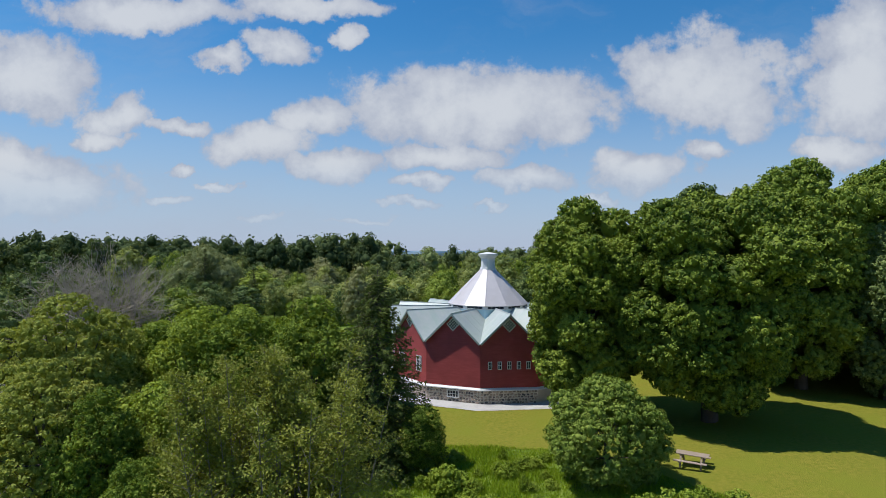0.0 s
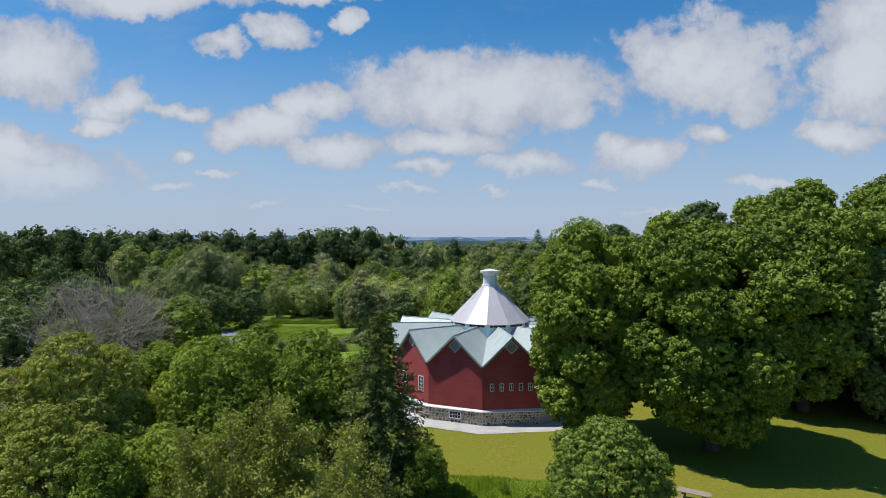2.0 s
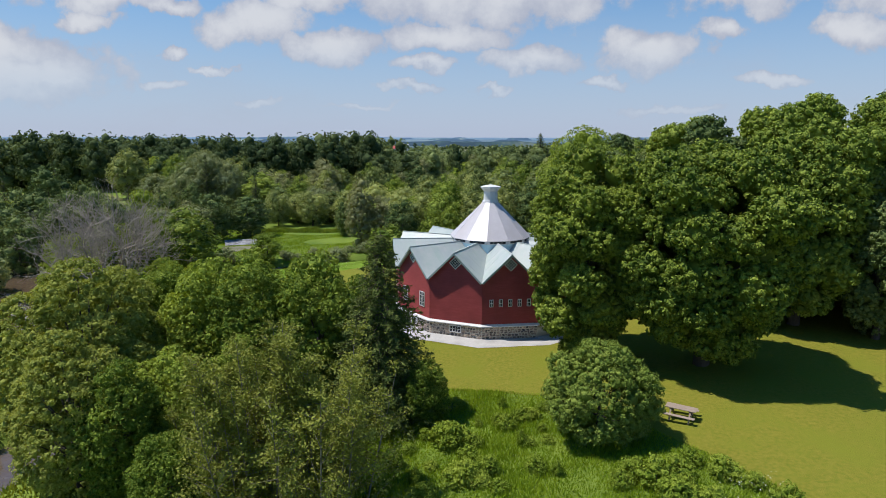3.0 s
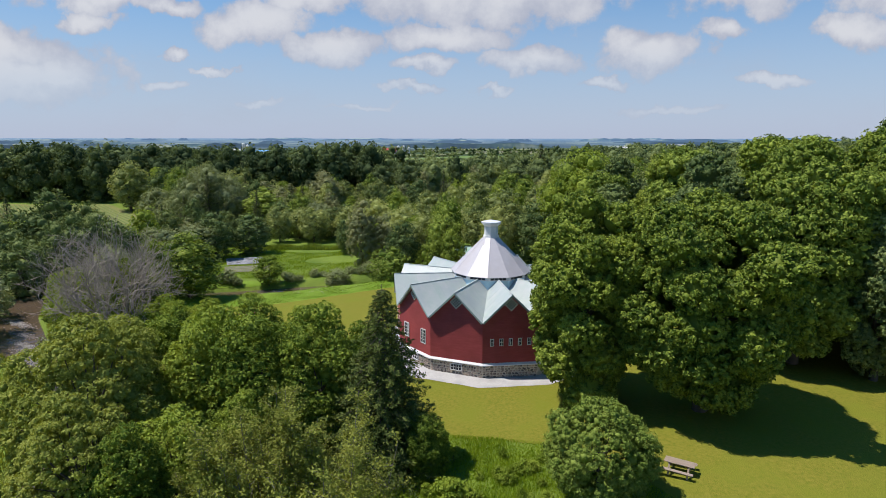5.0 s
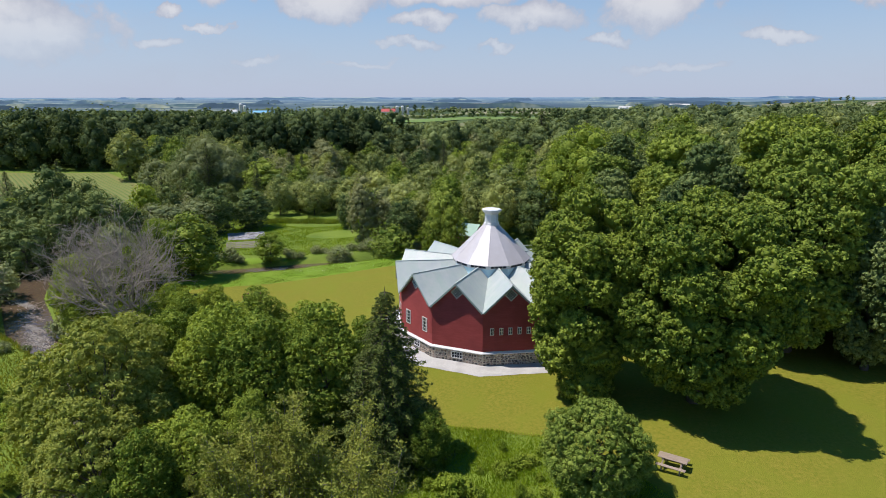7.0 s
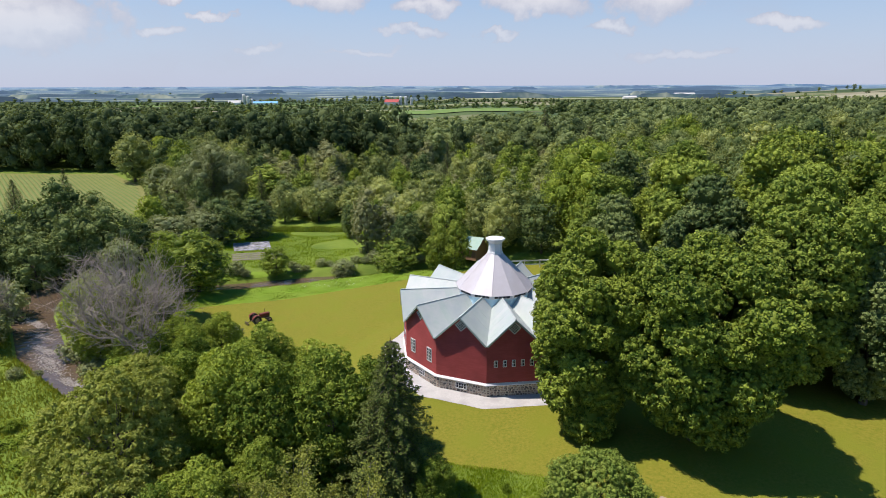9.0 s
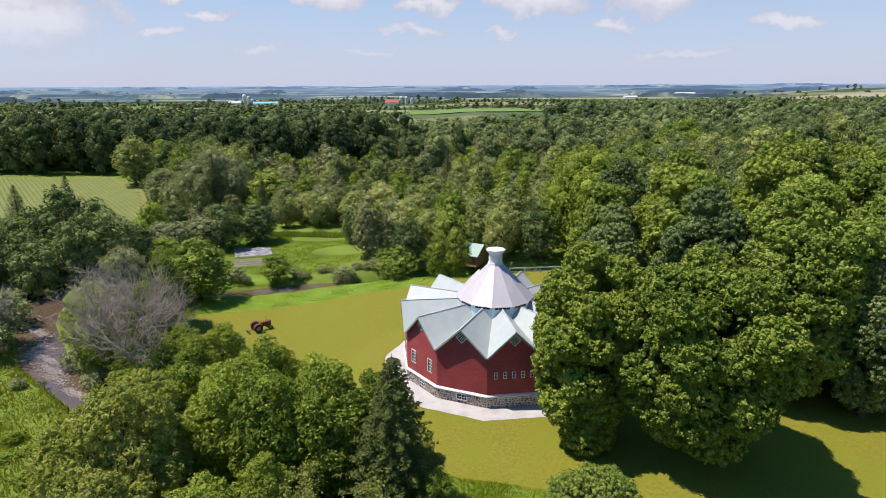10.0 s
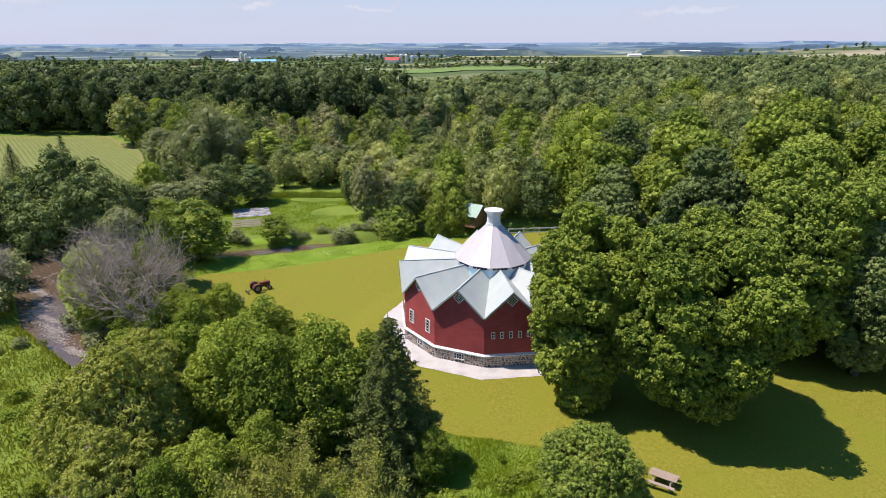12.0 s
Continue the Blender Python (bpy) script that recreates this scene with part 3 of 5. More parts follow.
def crop_rows():
    d, s = np.array([0.62, -0.78]), np.array([0.78, 0.62])
    V, F = [], []
    for i in range(-110, 110):
        for j in range(-30, 30):
            p = np.array([-125.0, 185.0]) + s * i * 1.3 + d * j * 4.0
            if float(inside(p[:1], p[1:], CROP)[0]) < 2:
                continue
            k = len(V)
            for q, w, h in ((p, -0.33, 0.1), (p, 0.0, 0.26), (p, 0.33, 0.1), (p + d * 4, 0.33, 0.1), (p + d * 4, 0.0, 0.26), (p + d * 4, -0.33, 0.1)):
                r = q + s * w
                V.append((r[0], r[1], ground_z(r[0], r[1]) + h))
            F += [(k, k + 1, k + 4, k + 5), (k + 1, k + 2, k + 3, k + 4)]
    tagged(new("crop_rows", mesh_from("crop_rows", V, F, (M_CROPROW,))), "low green crop standing in parallel rows", "crop", kind="stuff")


crop_rows()


def make_water(name, pts, half, z, label):
    V, F = [], []
    for i, p in enumerate(pts):
        a, b = Vector(pts[max(0, i - 1)]), Vector(pts[min(len(pts) - 1, i + 1)])
        d = (b - a).normalized()
        s = Vector((-d.y, d.x)) * half
        V += [(p[0] + s.x, p[1] + s.y, z), (p[0] - s.x, p[1] - s.y, z)]
        if i:
            F.append((2 * i - 2, 2 * i - 1, 2 * i + 1, 2 * i))
    tagged(new(name, mesh_from(name, V, F, (M_WATER,))), label, "water", kind="structure")


make_water("river", RIVER, 3.4, -3.45, "shallow muddy brown river with small rapids")
make_water("creek", CREEK[:-1], 2.6, -3.3, "narrow muddy brown creek between grassy banks")


# ---- the barn ----
SIDE = math.pi / 6
WALL_R, APO = 9.95, 9.95 * math.cos(math.pi / 12)
HALF = 9.95 * math.sin(math.pi / 12)
WALL_Z0, WALL_ZV, WALL_ZA = 0.95, 4.9, 7.38
barn = new("round_barn")
barn.matrix_basis = pose(BARN[0], BARN[1], 0, 0, 0, -97.814)
tagged(barn, "red twelve-sided wooden barn with gabled star roof and white cupola", "barn")


def pol(r, k, z):
    """Local place at radius r, k sides round."""
    return Vector((r * math.cos(SIDE * k), r * math.sin(SIDE * k), z))


def on_face(k, u, z, d=0.0):
    """Local place on wall k: u along it, d out of it."""
    a = SIDE * (k + 0.5)
    return Vector(((APO + d) * math.cos(a) - u * math.sin(a), (APO + d) * math.sin(a) + u * math.cos(a), z))


def face_frame(k, u, z, d=0.0, turn=0.0):
    """Matrix on wall k: x along it, y out of it, z up, turned in its plane by degrees."""
    m = Matrix.Rotation(SIDE * (k + 0.5) + math.pi / 2, 4, "Z")
    m.translation = on_face(k, u, z, d)
    return m @ Matrix.Rotation(radians(turn), 4, "Y")


def half_at(z):
    return HALF if z <= WALL_ZV else HALF * (WALL_ZA - z) / (WALL_ZA - WALL_ZV)


def make_wall(k):
    bm = bmesh.new()
    back = [bm.verts.new(on_face(k, u, z, -0.2)) for u, z in ((-HALF, WALL_Z0), (HALF, WALL_Z0), (HALF, WALL_ZV), (0, WALL_ZA), (-HALF, WALL_ZV))]
    bm.faces.new(back[::-1])
    z, pitch = WALL_Z0, 0.16
    while z < WALL_ZA - 0.02:
        t = min(z + pitch, WALL_ZA)
        if z < WALL_ZV < t:
            t = WALL_ZV
        a, b = half_at(z), half_at(t)
        v = [bm.verts.new(on_face(k, *p)) for p in ((-a, z, 0.035), (a, z, 0.035), (b, t, 0.0), (-b, t, 0.0), (-a, z, 0.0), (a, z, 0.0))]
        bm.faces.new((v[0], v[1], v[2], v[3])) if b > 0.01 else bm.faces.new((v[0], v[1], v[2]))
        bm.faces.new((v[4], v[5], v[1], v[0]))
        z = t
    bmesh.ops.remove_doubles(bm, verts=bm.verts, dist=0.0005)
    part("wall", bm, M_RED, barn)


def slab(bm, pts, thick):
    """A thin plate under the given corners."""
    t = [bm.verts.new(p) for p in pts]
    n = (Vector(pts[1]) - Vector(pts[0])).cross(Vector(pts[2]) - Vector(pts[0])).normalized()
    if n.z < 0:
        n = -n
    b = [bm.verts.new(Vector(p) - n * thick) for p in pts]
    bm.faces.new(t), bm.faces.new(b[::-1])
    for i in range(len(pts)):
        j = (i + 1) % len(pts)
        bm.faces.new((t[j], t[i], b[i], b[j]))
    return n


R_OUT, Z_RIDGE, R_VAL, Z_VAL, R_IN, Z_VIN = 10.05, 7.56, 10.28, 4.97, 3.85, 6.45


def make_gable(k):
    ro, ri = pol(R_OUT, k + 0.5, Z_RIDGE), pol(R_IN, k + 0.5, Z_RIDGE - 0.05)
    for s in (0, 1):
        vo, vi = pol(R_VAL, k + s, Z_VAL), pol(R_IN, k + s, Z_VIN)
        n = (ro - vo).cross(vi - vo).normalized()
        n = n if n.z > 0 else -n
        for i in range(8):
            bm = bmesh.new()
            up = n * (0.006 if i % 2 else 0.0)
            a, c = i / 8 - (0.004 if i else 0), (i + 1) / 8
            pts = [ro.lerp(ri, a) + up, ro.lerp(ri, c) + up, vo.lerp(vi, c) + up, vo.lerp(vi, a) + up]
            slab(bm, pts if s else pts[::-1], 0.05)
            part("roof_sheet", bm, M_ROOF, barn, "pale green-grey metal roof sheet")
        bm = bmesh.new()
        bar(bm, ro - n * 0.10, vo - n * 0.10, 0.06, 0.14, n)
        part("rake_board", bm, M_TRIM, barn, "grey-green edge trim")
    bm = bmesh.new()
    bar(bm, ro + Vector((0, 0, 0.012)), ri + Vector((0, 0, 0.012)), 0.13, 0.03)
    part("ridge_cap", bm, M_ROOF, barn)


def make_window(k, u, z, w, h, cols, rows, name="window", turn=0.0, d=0.04, bw=0.07):
    win = new(name)
    win.parent = barn
    win.matrix_basis = face_frame(k, u, z, d, turn)
    bm = bmesh.new()
    for sx in (-1, 1):
        box(bm, (bw, 0.08, h + bw), Matrix.Translation((sx * w / 2, 0, 0)))
        box(bm, (w - bw, 0.08, bw), Matrix.Translation((0, 0, sx * h / 2)))
    part("window_frame", bm, M_WHITE, win, "white painted frame")
    bm = bmesh.new()
    for i in range(1, cols):
        box(bm, (0.035, 0.05, h - bw), Matrix.Translation((-w / 2 + w * i / cols, 0, 0)))
    for i in range(1, rows):
        box(bm, (w - bw, 0.046, 0.035), Matrix.Translation((0, 0, -h / 2 + h * i / rows)))
    part("glazing_bars", bm, M_WHITE, win)
    pw, ph = w / cols, h / rows
    for i in range(cols):
        for j in range(rows):
            bm = bmesh.new()
            box(bm, (pw - 0.03, 0.012, ph - 0.03), Matrix.Translation((-w / 2 + pw * (i + 0.5), 0, -h / 2 + ph * (j + 0.5))))
            part("pane", bm, M_GLASS, win)
    return win


def make_foundation(k, seen):
    bm = bmesh.new()
    z0, z1 = -0.7, 0.9
    a = [on_face(k, u, z, d) for u, z, d in ((-HALF - 0.01, z0, 0.02), (HALF + 0.01, z0, 0.02), (HALF + 0.01, z1, 0.02), (-HALF - 0.01, z1, 0.02))]
    b = [p * 1.0 - (on_face(k, 0, 0, 1) - on_face(k, 0, 0, 0)) * 0.4 for p in a]
    va, vb = [bm.verts.new(p) for p in a], [bm.verts.new(p) for p in b]
    bm.faces.new(va), bm.faces.new(vb[::-1])
    for i in range(4):
        j = (i + 1) % 4
        bm.faces.new((va[j], va[i], vb[i], vb[j]))
    base = part("foundation_wall", bm, M_MORTAR, barn, "fieldstone foundation in pale mortar")
    bm = bmesh.new()
    e = 0.20 / APO
    o = [on_face(k, s * HALF * (1 + e), z, 0.20) for s, z in ((-1, 0.86), (1, 0.86), (1, 0.94), (-1, 0.94))]
    i2 = [on_face(k, s * HALF, z, -0.02) for s, z in ((-1, 0.86), (1, 0.86), (1, 1.13), (-1, 1.13))]
    vo, vi = [bm.verts.new(p) for p in o], [bm.verts.new(p) for p in i2]
    for q in range(4):
        j = (q + 1) % 4
        bm.faces.new((vo[j], vo[q], vi[q], vi[j]))
    bm.faces.new(vo)
    part("water_table_board", bm, M_WHITE, barn, "white sloping skirt board")
    if not seen:
        return
    rng = random.Random(40 + k)
    z = -0.5
    while z < 0.80:
        h = rng.uniform(0.17, 0.27)
        u = -HALF + 0.02
        while u < HALF - 0.12:
            w = min(rng.uniform(0.2, 0.44), HALF - u)
            hh = h * rng.uniform(0.75, 1.0)
            ob = link("stone", rng.choice(STONES), base)
            if z + h < 0.9:
                ob.matrix_basis = face_frame(k, u + w / 2, z + h / 2 + rng.uniform(-0.04, 0.04), 0.03, rng.uniform(-28, 28)) @ Matrix.Diagonal((w * 0.4, 0.07, hh * rng.uniform(0.32, 0.46), 1))
            else:
                ob.matrix_basis = face_frame(k, u + w / 2, 0.8, 0.03) @ Matrix.Diagonal((w * 0.45, 0.06, 0.07, 1))
            u += w
        z += h


def stone_mesh(seed):
    rng = np.random.default_rng(seed)
    V = ICO1[0] * rng.uniform(0.82, 1.12, (len(ICO1[0]), 1))
    V = np.sign(V) * np.abs(V) ** 0.75
    return mesh_from("stone", V, ICO1[1], (M_STONE,), False)


STONES = [stone_mesh(i) for i in range(7)]
for k in range(12):
    make_wall(k)
    make_gable(k)
    make_foundation(k, k in (9, 10, 11, 0))
    make_window(k, 0, 6.55, 0.78, 0.78, 4, 4, "gable_window", 45)
for i in range(5):
    make_window(0, -1.72 + 0.86 * i, 3.05, 0.31, 0.64, 2, 2, "small_window", bw=0.05)
make_window(11, 0.05, 0.42, 1.05, 0.6, 4, 2, "cellar_window", d=0.1)
make_window(10, 0.2, 0.42, 0.9, 0.6, 3, 2, "cellar_window", d=0.1)
for u in (-1.35, 1.45):
    make_window(10, u, 2.75, 0.72, 1.35, 3, 4, "tall_window")
    make_window(9, u, 2.75, 0.72, 1.35, 3, 4, "tall_window")


def ring(bm, r0, z0, r1, z1, n, off=0.0):
    for i in range(n):
        a, b = 2 * math.pi * (i + off) / n, 2 * math.pi * (i + 1 + off) / n
        bm.faces.new([bm.verts.new((r * math.cos(t), r * math.sin(t), z)) for r, z, t in ((r0, z0, a), (r0, z0, b), (r1, z1, b), (r1, z1, a))])


bm = bmesh.new()
ring(bm, 3.9, 6.0, 3.9, 7.42, 12)
part("drum", bm, M_DRUM, barn, "pale blue clad drum under the cone roof")
bm = bmesh.new()
ring(bm, 4.06, 7.38, 4.06, 7.72, 12)
ring(bm, 3.8, 7.38, 4.06, 7.38, 12)
part("clerestory_band", bm, M_WHITE, barn)
for k in range(12):
    a = SIDE * (k + 0.5)
    m = Matrix.Rotation(a + math.pi / 2, 4, "Z")
    r = 4.06 * math.cos(math.pi / 12) + 0.012
    m.translation = Vector((r * math.cos(a), r * math.sin(a), 7.56))
    for i in range(4):
        bm = bmesh.new()
        box(bm, (0.36, 0.03, 0.20), m @ Matrix.Translation((-0.6 + 0.4 * i, 0, 0)))
        part("clerestory_pane", bm, M_GLASS, barn)
for k in range(12):
    bm = bmesh.new()
    e0, e1, t0, t1 = pol(4.16, k, 7.72), pol(4.16, k + 1, 7.72), pol(0.76, k, 11.22), pol(0.76, k + 1, 11.22)
    n = slab(bm, [e0, e1, t1, t0], 0.05)
    bar(bm, e0 + n * 0.004, t0 + n * 0.004, 0.05, 0.02, n)
    part("cone_panel", bm, M_CONE, barn, "white metal cone roof sheet")
bm = bmesh.new()
ring(bm, 0.84, 11.1, 0.80, 11.38, 8)
ring(bm, 0.72, 11.38, 0.70, 12.35, 8)
ring(bm, 0.80, 11.38, 0.72, 11.38, 8)
part("cupola_shaft", bm, M_WHITE, barn, "white octagonal cupola shaft")
bm = bmesh.new()
ring(bm, 0.70, 12.30, 1.02, 12.62, 8)
ring(bm, 1.02, 12.62, 1.04, 12.78, 8)
ring(bm, 1.04, 12.78, 0.02, 12.98, 8)
part("cupola_cap", bm, M_WHITE, barn, "flared white cap")

# ---- trees near the camera ----
maple_a = place(broadleaf("maple_tree", 11, 5.6, 16.6, 0.2, M_MAPLE, 0.35, 24, 0.22, 0.42, top=0.84, low=0.52, bough=0.31, mid=0.62, lean=(0.1, -0.5)), 11.4, 48.2)
tagged(maple_a, "large dense green maple standing on the lawn", "tree", "big maples")
maple_b = place(broadleaf("maple_tree", 23, 6.6, 16.2, 1.3, M_MAPLE, 0.36, 24, 0.23, 0.5, top=0.84, low=1.22, bough=0.3, mid=0.54, lean=(-0.8, -1.2)), 19.6, 44.6)
tagged(maple_b, "broad dense green maple shading the lawn", "tree", "big maples")
maple_c = place(broadleaf("walnut_tree", 37, 6.6, 18.4, 1.2, M_LIME, 0.42, 20, 0.27, 0.45, bough=0.25, under=0.8), 31.5, 53.5)
tagged(maple_c, "tall light green walnut at the edge of the lawn", "tree", "lawn edge trees")
another(maple_c, 40.5, 53, 1.0, 1.0)
maple_d = place(broadleaf("maple_tree", 53, 5.8, 19.4, 0.3, M_MAPLE, 0.48, 18, 0.3, 0.45, bough=0.32), 46.5, 58, 1.1, 2.2)
tagged(maple_d, "tall leafy tree in the wood behind the lawn", "tree", "lawn edge trees")
maple_e = place(broadleaf("oak_tree", 59, 5.7, 18.4, 0.3, M_DARK, 0.48, 18, 0.3, 0.45, top=0.85, bough=0.32), 25.5, 60, 0.92, 5.0)
tagged(maple_e, "dark green oak in the wood behind the lawn", "tree", "lawn edge trees")
maple_f = place(broadleaf("ash_tree", 67, 5.3, 19.4, 0.3, M_LIME, 0.48, 18, 0.3, 0.4, top=0.7, bough=0.32), 37, 63, 1.02, 4.0)
tagged(maple_f, "tall light green ash in the wood behind the lawn", "tree", "lawn edge trees")
WOOD = (maple_d, maple_e, maple_f)
another(maple_e, 36.2, 49.6, 0.66, 1.0, 0.7), another(maple_e, 44.5, 48, 0.85, 2.4)
for i, (x, y, s, a) in enumerate(((48, 68, 1.14, 0.5), (56, 61, 1.16, 3), (28, 71, 1.0, 1.7), (39, 75, 1.08, 2.9), (18.5, 69.5, 0.78, 4.4), (21, 82, 0.85, 0.2), (31, 85.5, 0.98, 3.3), (57, 77, 1.15, 5.1), (66, 69, 1.2, 2.0), (46, 86, 1.1, 1.2), (65, 85, 1.15, 0.3), (37, 97, 1.0, 4.1), (54, 95, 1.08, 3.7), (27, 98, 0.9, 2.2))):
    another(WOOD[i % 3], x, y, s, a)


def make_spruce(name, seed, H, R, leaves):
    rng = np.random.default_rng(seed)
    tree = new(name)
    segs = [((0, 0, -0.3), (0, 0, H), 0.2, 0.02)]
    C, Nn, T = [], [], []
    z = 0.5
    while z < H - 0.2:
        k = 1 - z / H
        r = R * (k ** 0.72) * rng.uniform(0.85, 1.12) + 0.1
        nb = int(6 + 8 * k)
        a0 = rng.uniform(0, 6)
        for i in range(nb):
            a = a0 + 2 * math.pi * i / nb + rng.normal() * 0.15
            rr = r * rng.uniform(0.75, 1.12)
            d = np.array([math.cos(a), math.sin(a), 0])
            n = int(leaves * (0.2 + rr / R))
            t = rng.uniform(0.15, 1.0, n) ** 0.8
            side = np.array([-d[1], d[0], 0])
            p = d * (t * rr)[:, None] + side * (rng.normal(size=n) * 0.22 * rr * (1.1 - t))[:, None]
            p[:, 2] = z - 0.32 * rr * t + 0.12 * rr * t ** 3 - np.abs(rng.normal(size=n)) * 0.12
            C.append(p)
            Nn.append(unit(np.array([0, 0, 1.0]) + d * 0.5 + rng.normal(size=(n, 3)) * 0.5))
            segs.append(((0, 0, z), tuple(d * rr * 0.9 + np.array([0, 0, z - 0.28 * rr])), 0.03, 0.008))
        z += rng.uniform(0.2, 0.3)
    V, F = cards(rng, np.vstack(C), np.vstack(Nn), 0.28, 0.36)
    TV, TF = tube_arrays(segs, 4)
    link("trunk", mesh_from("trunk", TV, TF, (M_BARK,), True), tree)
    link("crown", mesh_from("crown", V, F, (M_SPRUCE,)), tree)
    return tree


spruce = place(make_spruce("spruce_tree", 5, 12.9, 4.9, 72), -4.1, 39.3)
tagged(spruce, "dark green spruce tapering to a point beside the lawn", "spruce")

bush = place(broadleaf("lilac_bush", 61, 3.35, 6.2, -0.2, M_BUSH, 0.26, 22, 0.14, 0.12, top=0.8, bough=0.22, gap=0.05, core=0.6, deep=ICO0, inner=0.5), 9.4, 34.6)
tagged(bush, "rounded grey-green leafy bush at the meadow's edge", "bush")
olive = place(broadleaf("willow_tree", 71, 4.9, 12.2, 0.2, M_OLIVE, 0.42, 36, 0.2, 0.24, gap=0.12, core=0.55, deep=None, limbs=44, top=0.8, bough=0.28), -23.2, 37.6)
tagged(olive, "yellow-green willow with open crown on the river bank", "tree", "bank willows")
another(olive, -23.8, 43, 0.85, 2.0), another(olive, -20.8, 32.3, 0.75, 4.0)
row = place(broadleaf("ash_tree", 83, 3.15, 11.0, 0.2, M_BROAD, 0.34, 22, 0.23, 0.2, core=0, bough=0.27, under=0.8, gap=0.03, inner=0.45), -9, 42)
tagged(row, "bright green broadleaf tree in a thicket", "tree", "thicket trees")
row_2 = place(broadleaf("ash_tree", 87, 3.35, 10.4, 0.2, M_BROAD, 0.34, 22, 0.23, 0.2, core=0, top=0.85, bough=0.27, under=0.8, gap=0.03, inner=0.45), -13.6, 42.5)
tagged(row_2, "bright green broadleaf tree in a thicket", "tree", "thicket trees")
for i, (x, y, s, a) in enumerate(((-17.5, 44, 1.02, 2), (-11, 47, 0.85, 3), (-6, 45.5, 0.8, 4), (-16, 50, 0.92, 5), (-22, 47, 0.9, 0.4), (-24, 53, 0.8, 2.5), (-20, 56, 0.6, 3.6), (-29, 50, 0.85, 4.4), (-28.5, 55, 0.7, 2.2), (-17.5, 31, 0.7, 1.4), (-13.5, 27.5, 0.5, 5.1), (-33, 63, 1.0, 5.2), (-41.2, 67, 0.95, 0.9), (-33.3, 58.8, 0.62, 0.2), (-27.6, 58.5, 0.78, 2.9), (-31, 55.5, 0.6, 1.9), (-25, 63, 0.65, 1.5), (-38.5, 79, 0.95, 2.1), (-1.2, 37.6, 0.42, 2.0), (-13, 37, 0.62, 1.1), (-16, 34, 0.7, 3.0))):
    another(row if i % 2 else row_2, x, y, s, a)


def make_thicket(name, seed, H, R, n, leaf, mat, bark, stems):
    rng = np.random.default_rng(seed)
    tree = new(name)
    segs, C = [], []
    for i in range(stems):
        a, q = rng.uniform(0, 6.28), R * math.sqrt(rng.random()) * 0.75
        b = np.array([q * math.cos(a), q * math.sin(a), -0.2])
        h = H * rng.uniform(0.72, 1.0) * (1 - 0.35 * (q / R) ** 2)
        t = b * np.array([1.35, 1.35, 0]) + np.array([rng.normal() * 0.3, rng.normal() * 0.3, h])
        segs.append((b, t, 0.07, 0.012))
        for j in range(26):
            k = rng.uniform(0.04, 1.0)
            s = b + (t - b) * k
            d = unit(np.array([rng.normal(), rng.normal(), 0.7]))
            l = (1.15 - k) * H * 0.2 + 0.25
            e = s + d * l
            segs.append((s, e, 0.018, 0.005))
            m = n // (stems * 26)
            w = rng.uniform(0.1, 1.1, (m, 1))
            C.append(s + (e - s) * w + rng.normal(size=(m, 3)) * 0.16)
    C = np.vstack(C)
    V, F = cards(rng, C, unit(rng.normal(size=C.shape) + np.array([0, 0, 0.8])), leaf)
    TV, TF = tube_arrays(segs, 4)
    link("trunk", mesh_from("trunk", TV, TF, (bark,), True), tree)
    link("crown", mesh_from("crown", V, F, (mat,)), tree)
    return tree


aspen = place(make_thicket("aspen_clump", 91, 10.6, 4.9, 60000, 0.15, M_ASPEN, M_PALEBARK, 34), -7.6, 28.6)
tagged(aspen, "grey-green thicket of slender young aspens", "tree", "aspen clumps")
another(aspen, -11.8, 32, 0.62, 2.0)


def make_dead(name, seed, H):
    rng = np.random.default_rng(seed)
    tree, stems, twigs = new(name), [], []

    def grow(p, d, l, r, depth):
        bend = unit(d + rng.normal(size=3) * 0.22 + np.array([0, 0, 0.12]))
        m = p + d * l * 0.5
        q = m + bend * l * 0.5
        (stems if depth > 3 else twigs).extend(((p, m, r, r * 0.85), (m, q, r * 0.85, r * 0.65)))
        if depth == 0:
            return
        for i in range(4 if depth > 2 else 3):
            s = m + (q - m) * rng.uniform(-0.3, 1.0) if i else q
            e = unit(bend + rng.normal(size=3) * 0.55 + np.array([0, 0, 0.08]))
            grow(s, e, l * rng.uniform(0.55, 0.82), r * 0.58, depth - 1)

    stems.append((np.array([0, 0, -0.3]), np.array([0.1, 0, H * 0.2]), 0.36, 0.3))
    for i in range(7):
        a = i * 0.9 + rng.uniform(-0.3, 0.3)
        k = 0.2 if i == 0 else rng.uniform(0.6, 1.2)
        d = unit(np.array([math.cos(a) * k, math.sin(a) * k, 1.0]))
        grow(np.array([0.1, 0, H * rng.uniform(0.12, 0.2)]), d, H * 0.27, 0.17, 5)
    ends = np.array([q[1] for q in twigs])
    k = np.array([7.4, 7.0, H]) / np.array([np.percentile(np.abs(ends[:, 0]), 98), np.percentile(np.abs(ends[:, 1]), 98), np.percentile(ends[:, 2], 99.5)])
    for nm, segs in (("trunk", stems), ("twig_mesh", twigs)):
        TV, TF = tube_arrays([(a * k, b * k, ra, rb) for a, b, ra, rb in segs], 3 if nm == "twig_mesh" else 6)
        link(nm, mesh_from(nm, TV, TF, (M_DEADBARK,), True), tree)
    return tree


dead = place(make_dead("dead_tree", 3, 15.0), -32.8, 60)
tagged(dead, "bare grey dead tree with a mesh of fine twigs", "dead tree")
another(dead, -58.5, 70.5, 0.6, 2.0, 0.55)

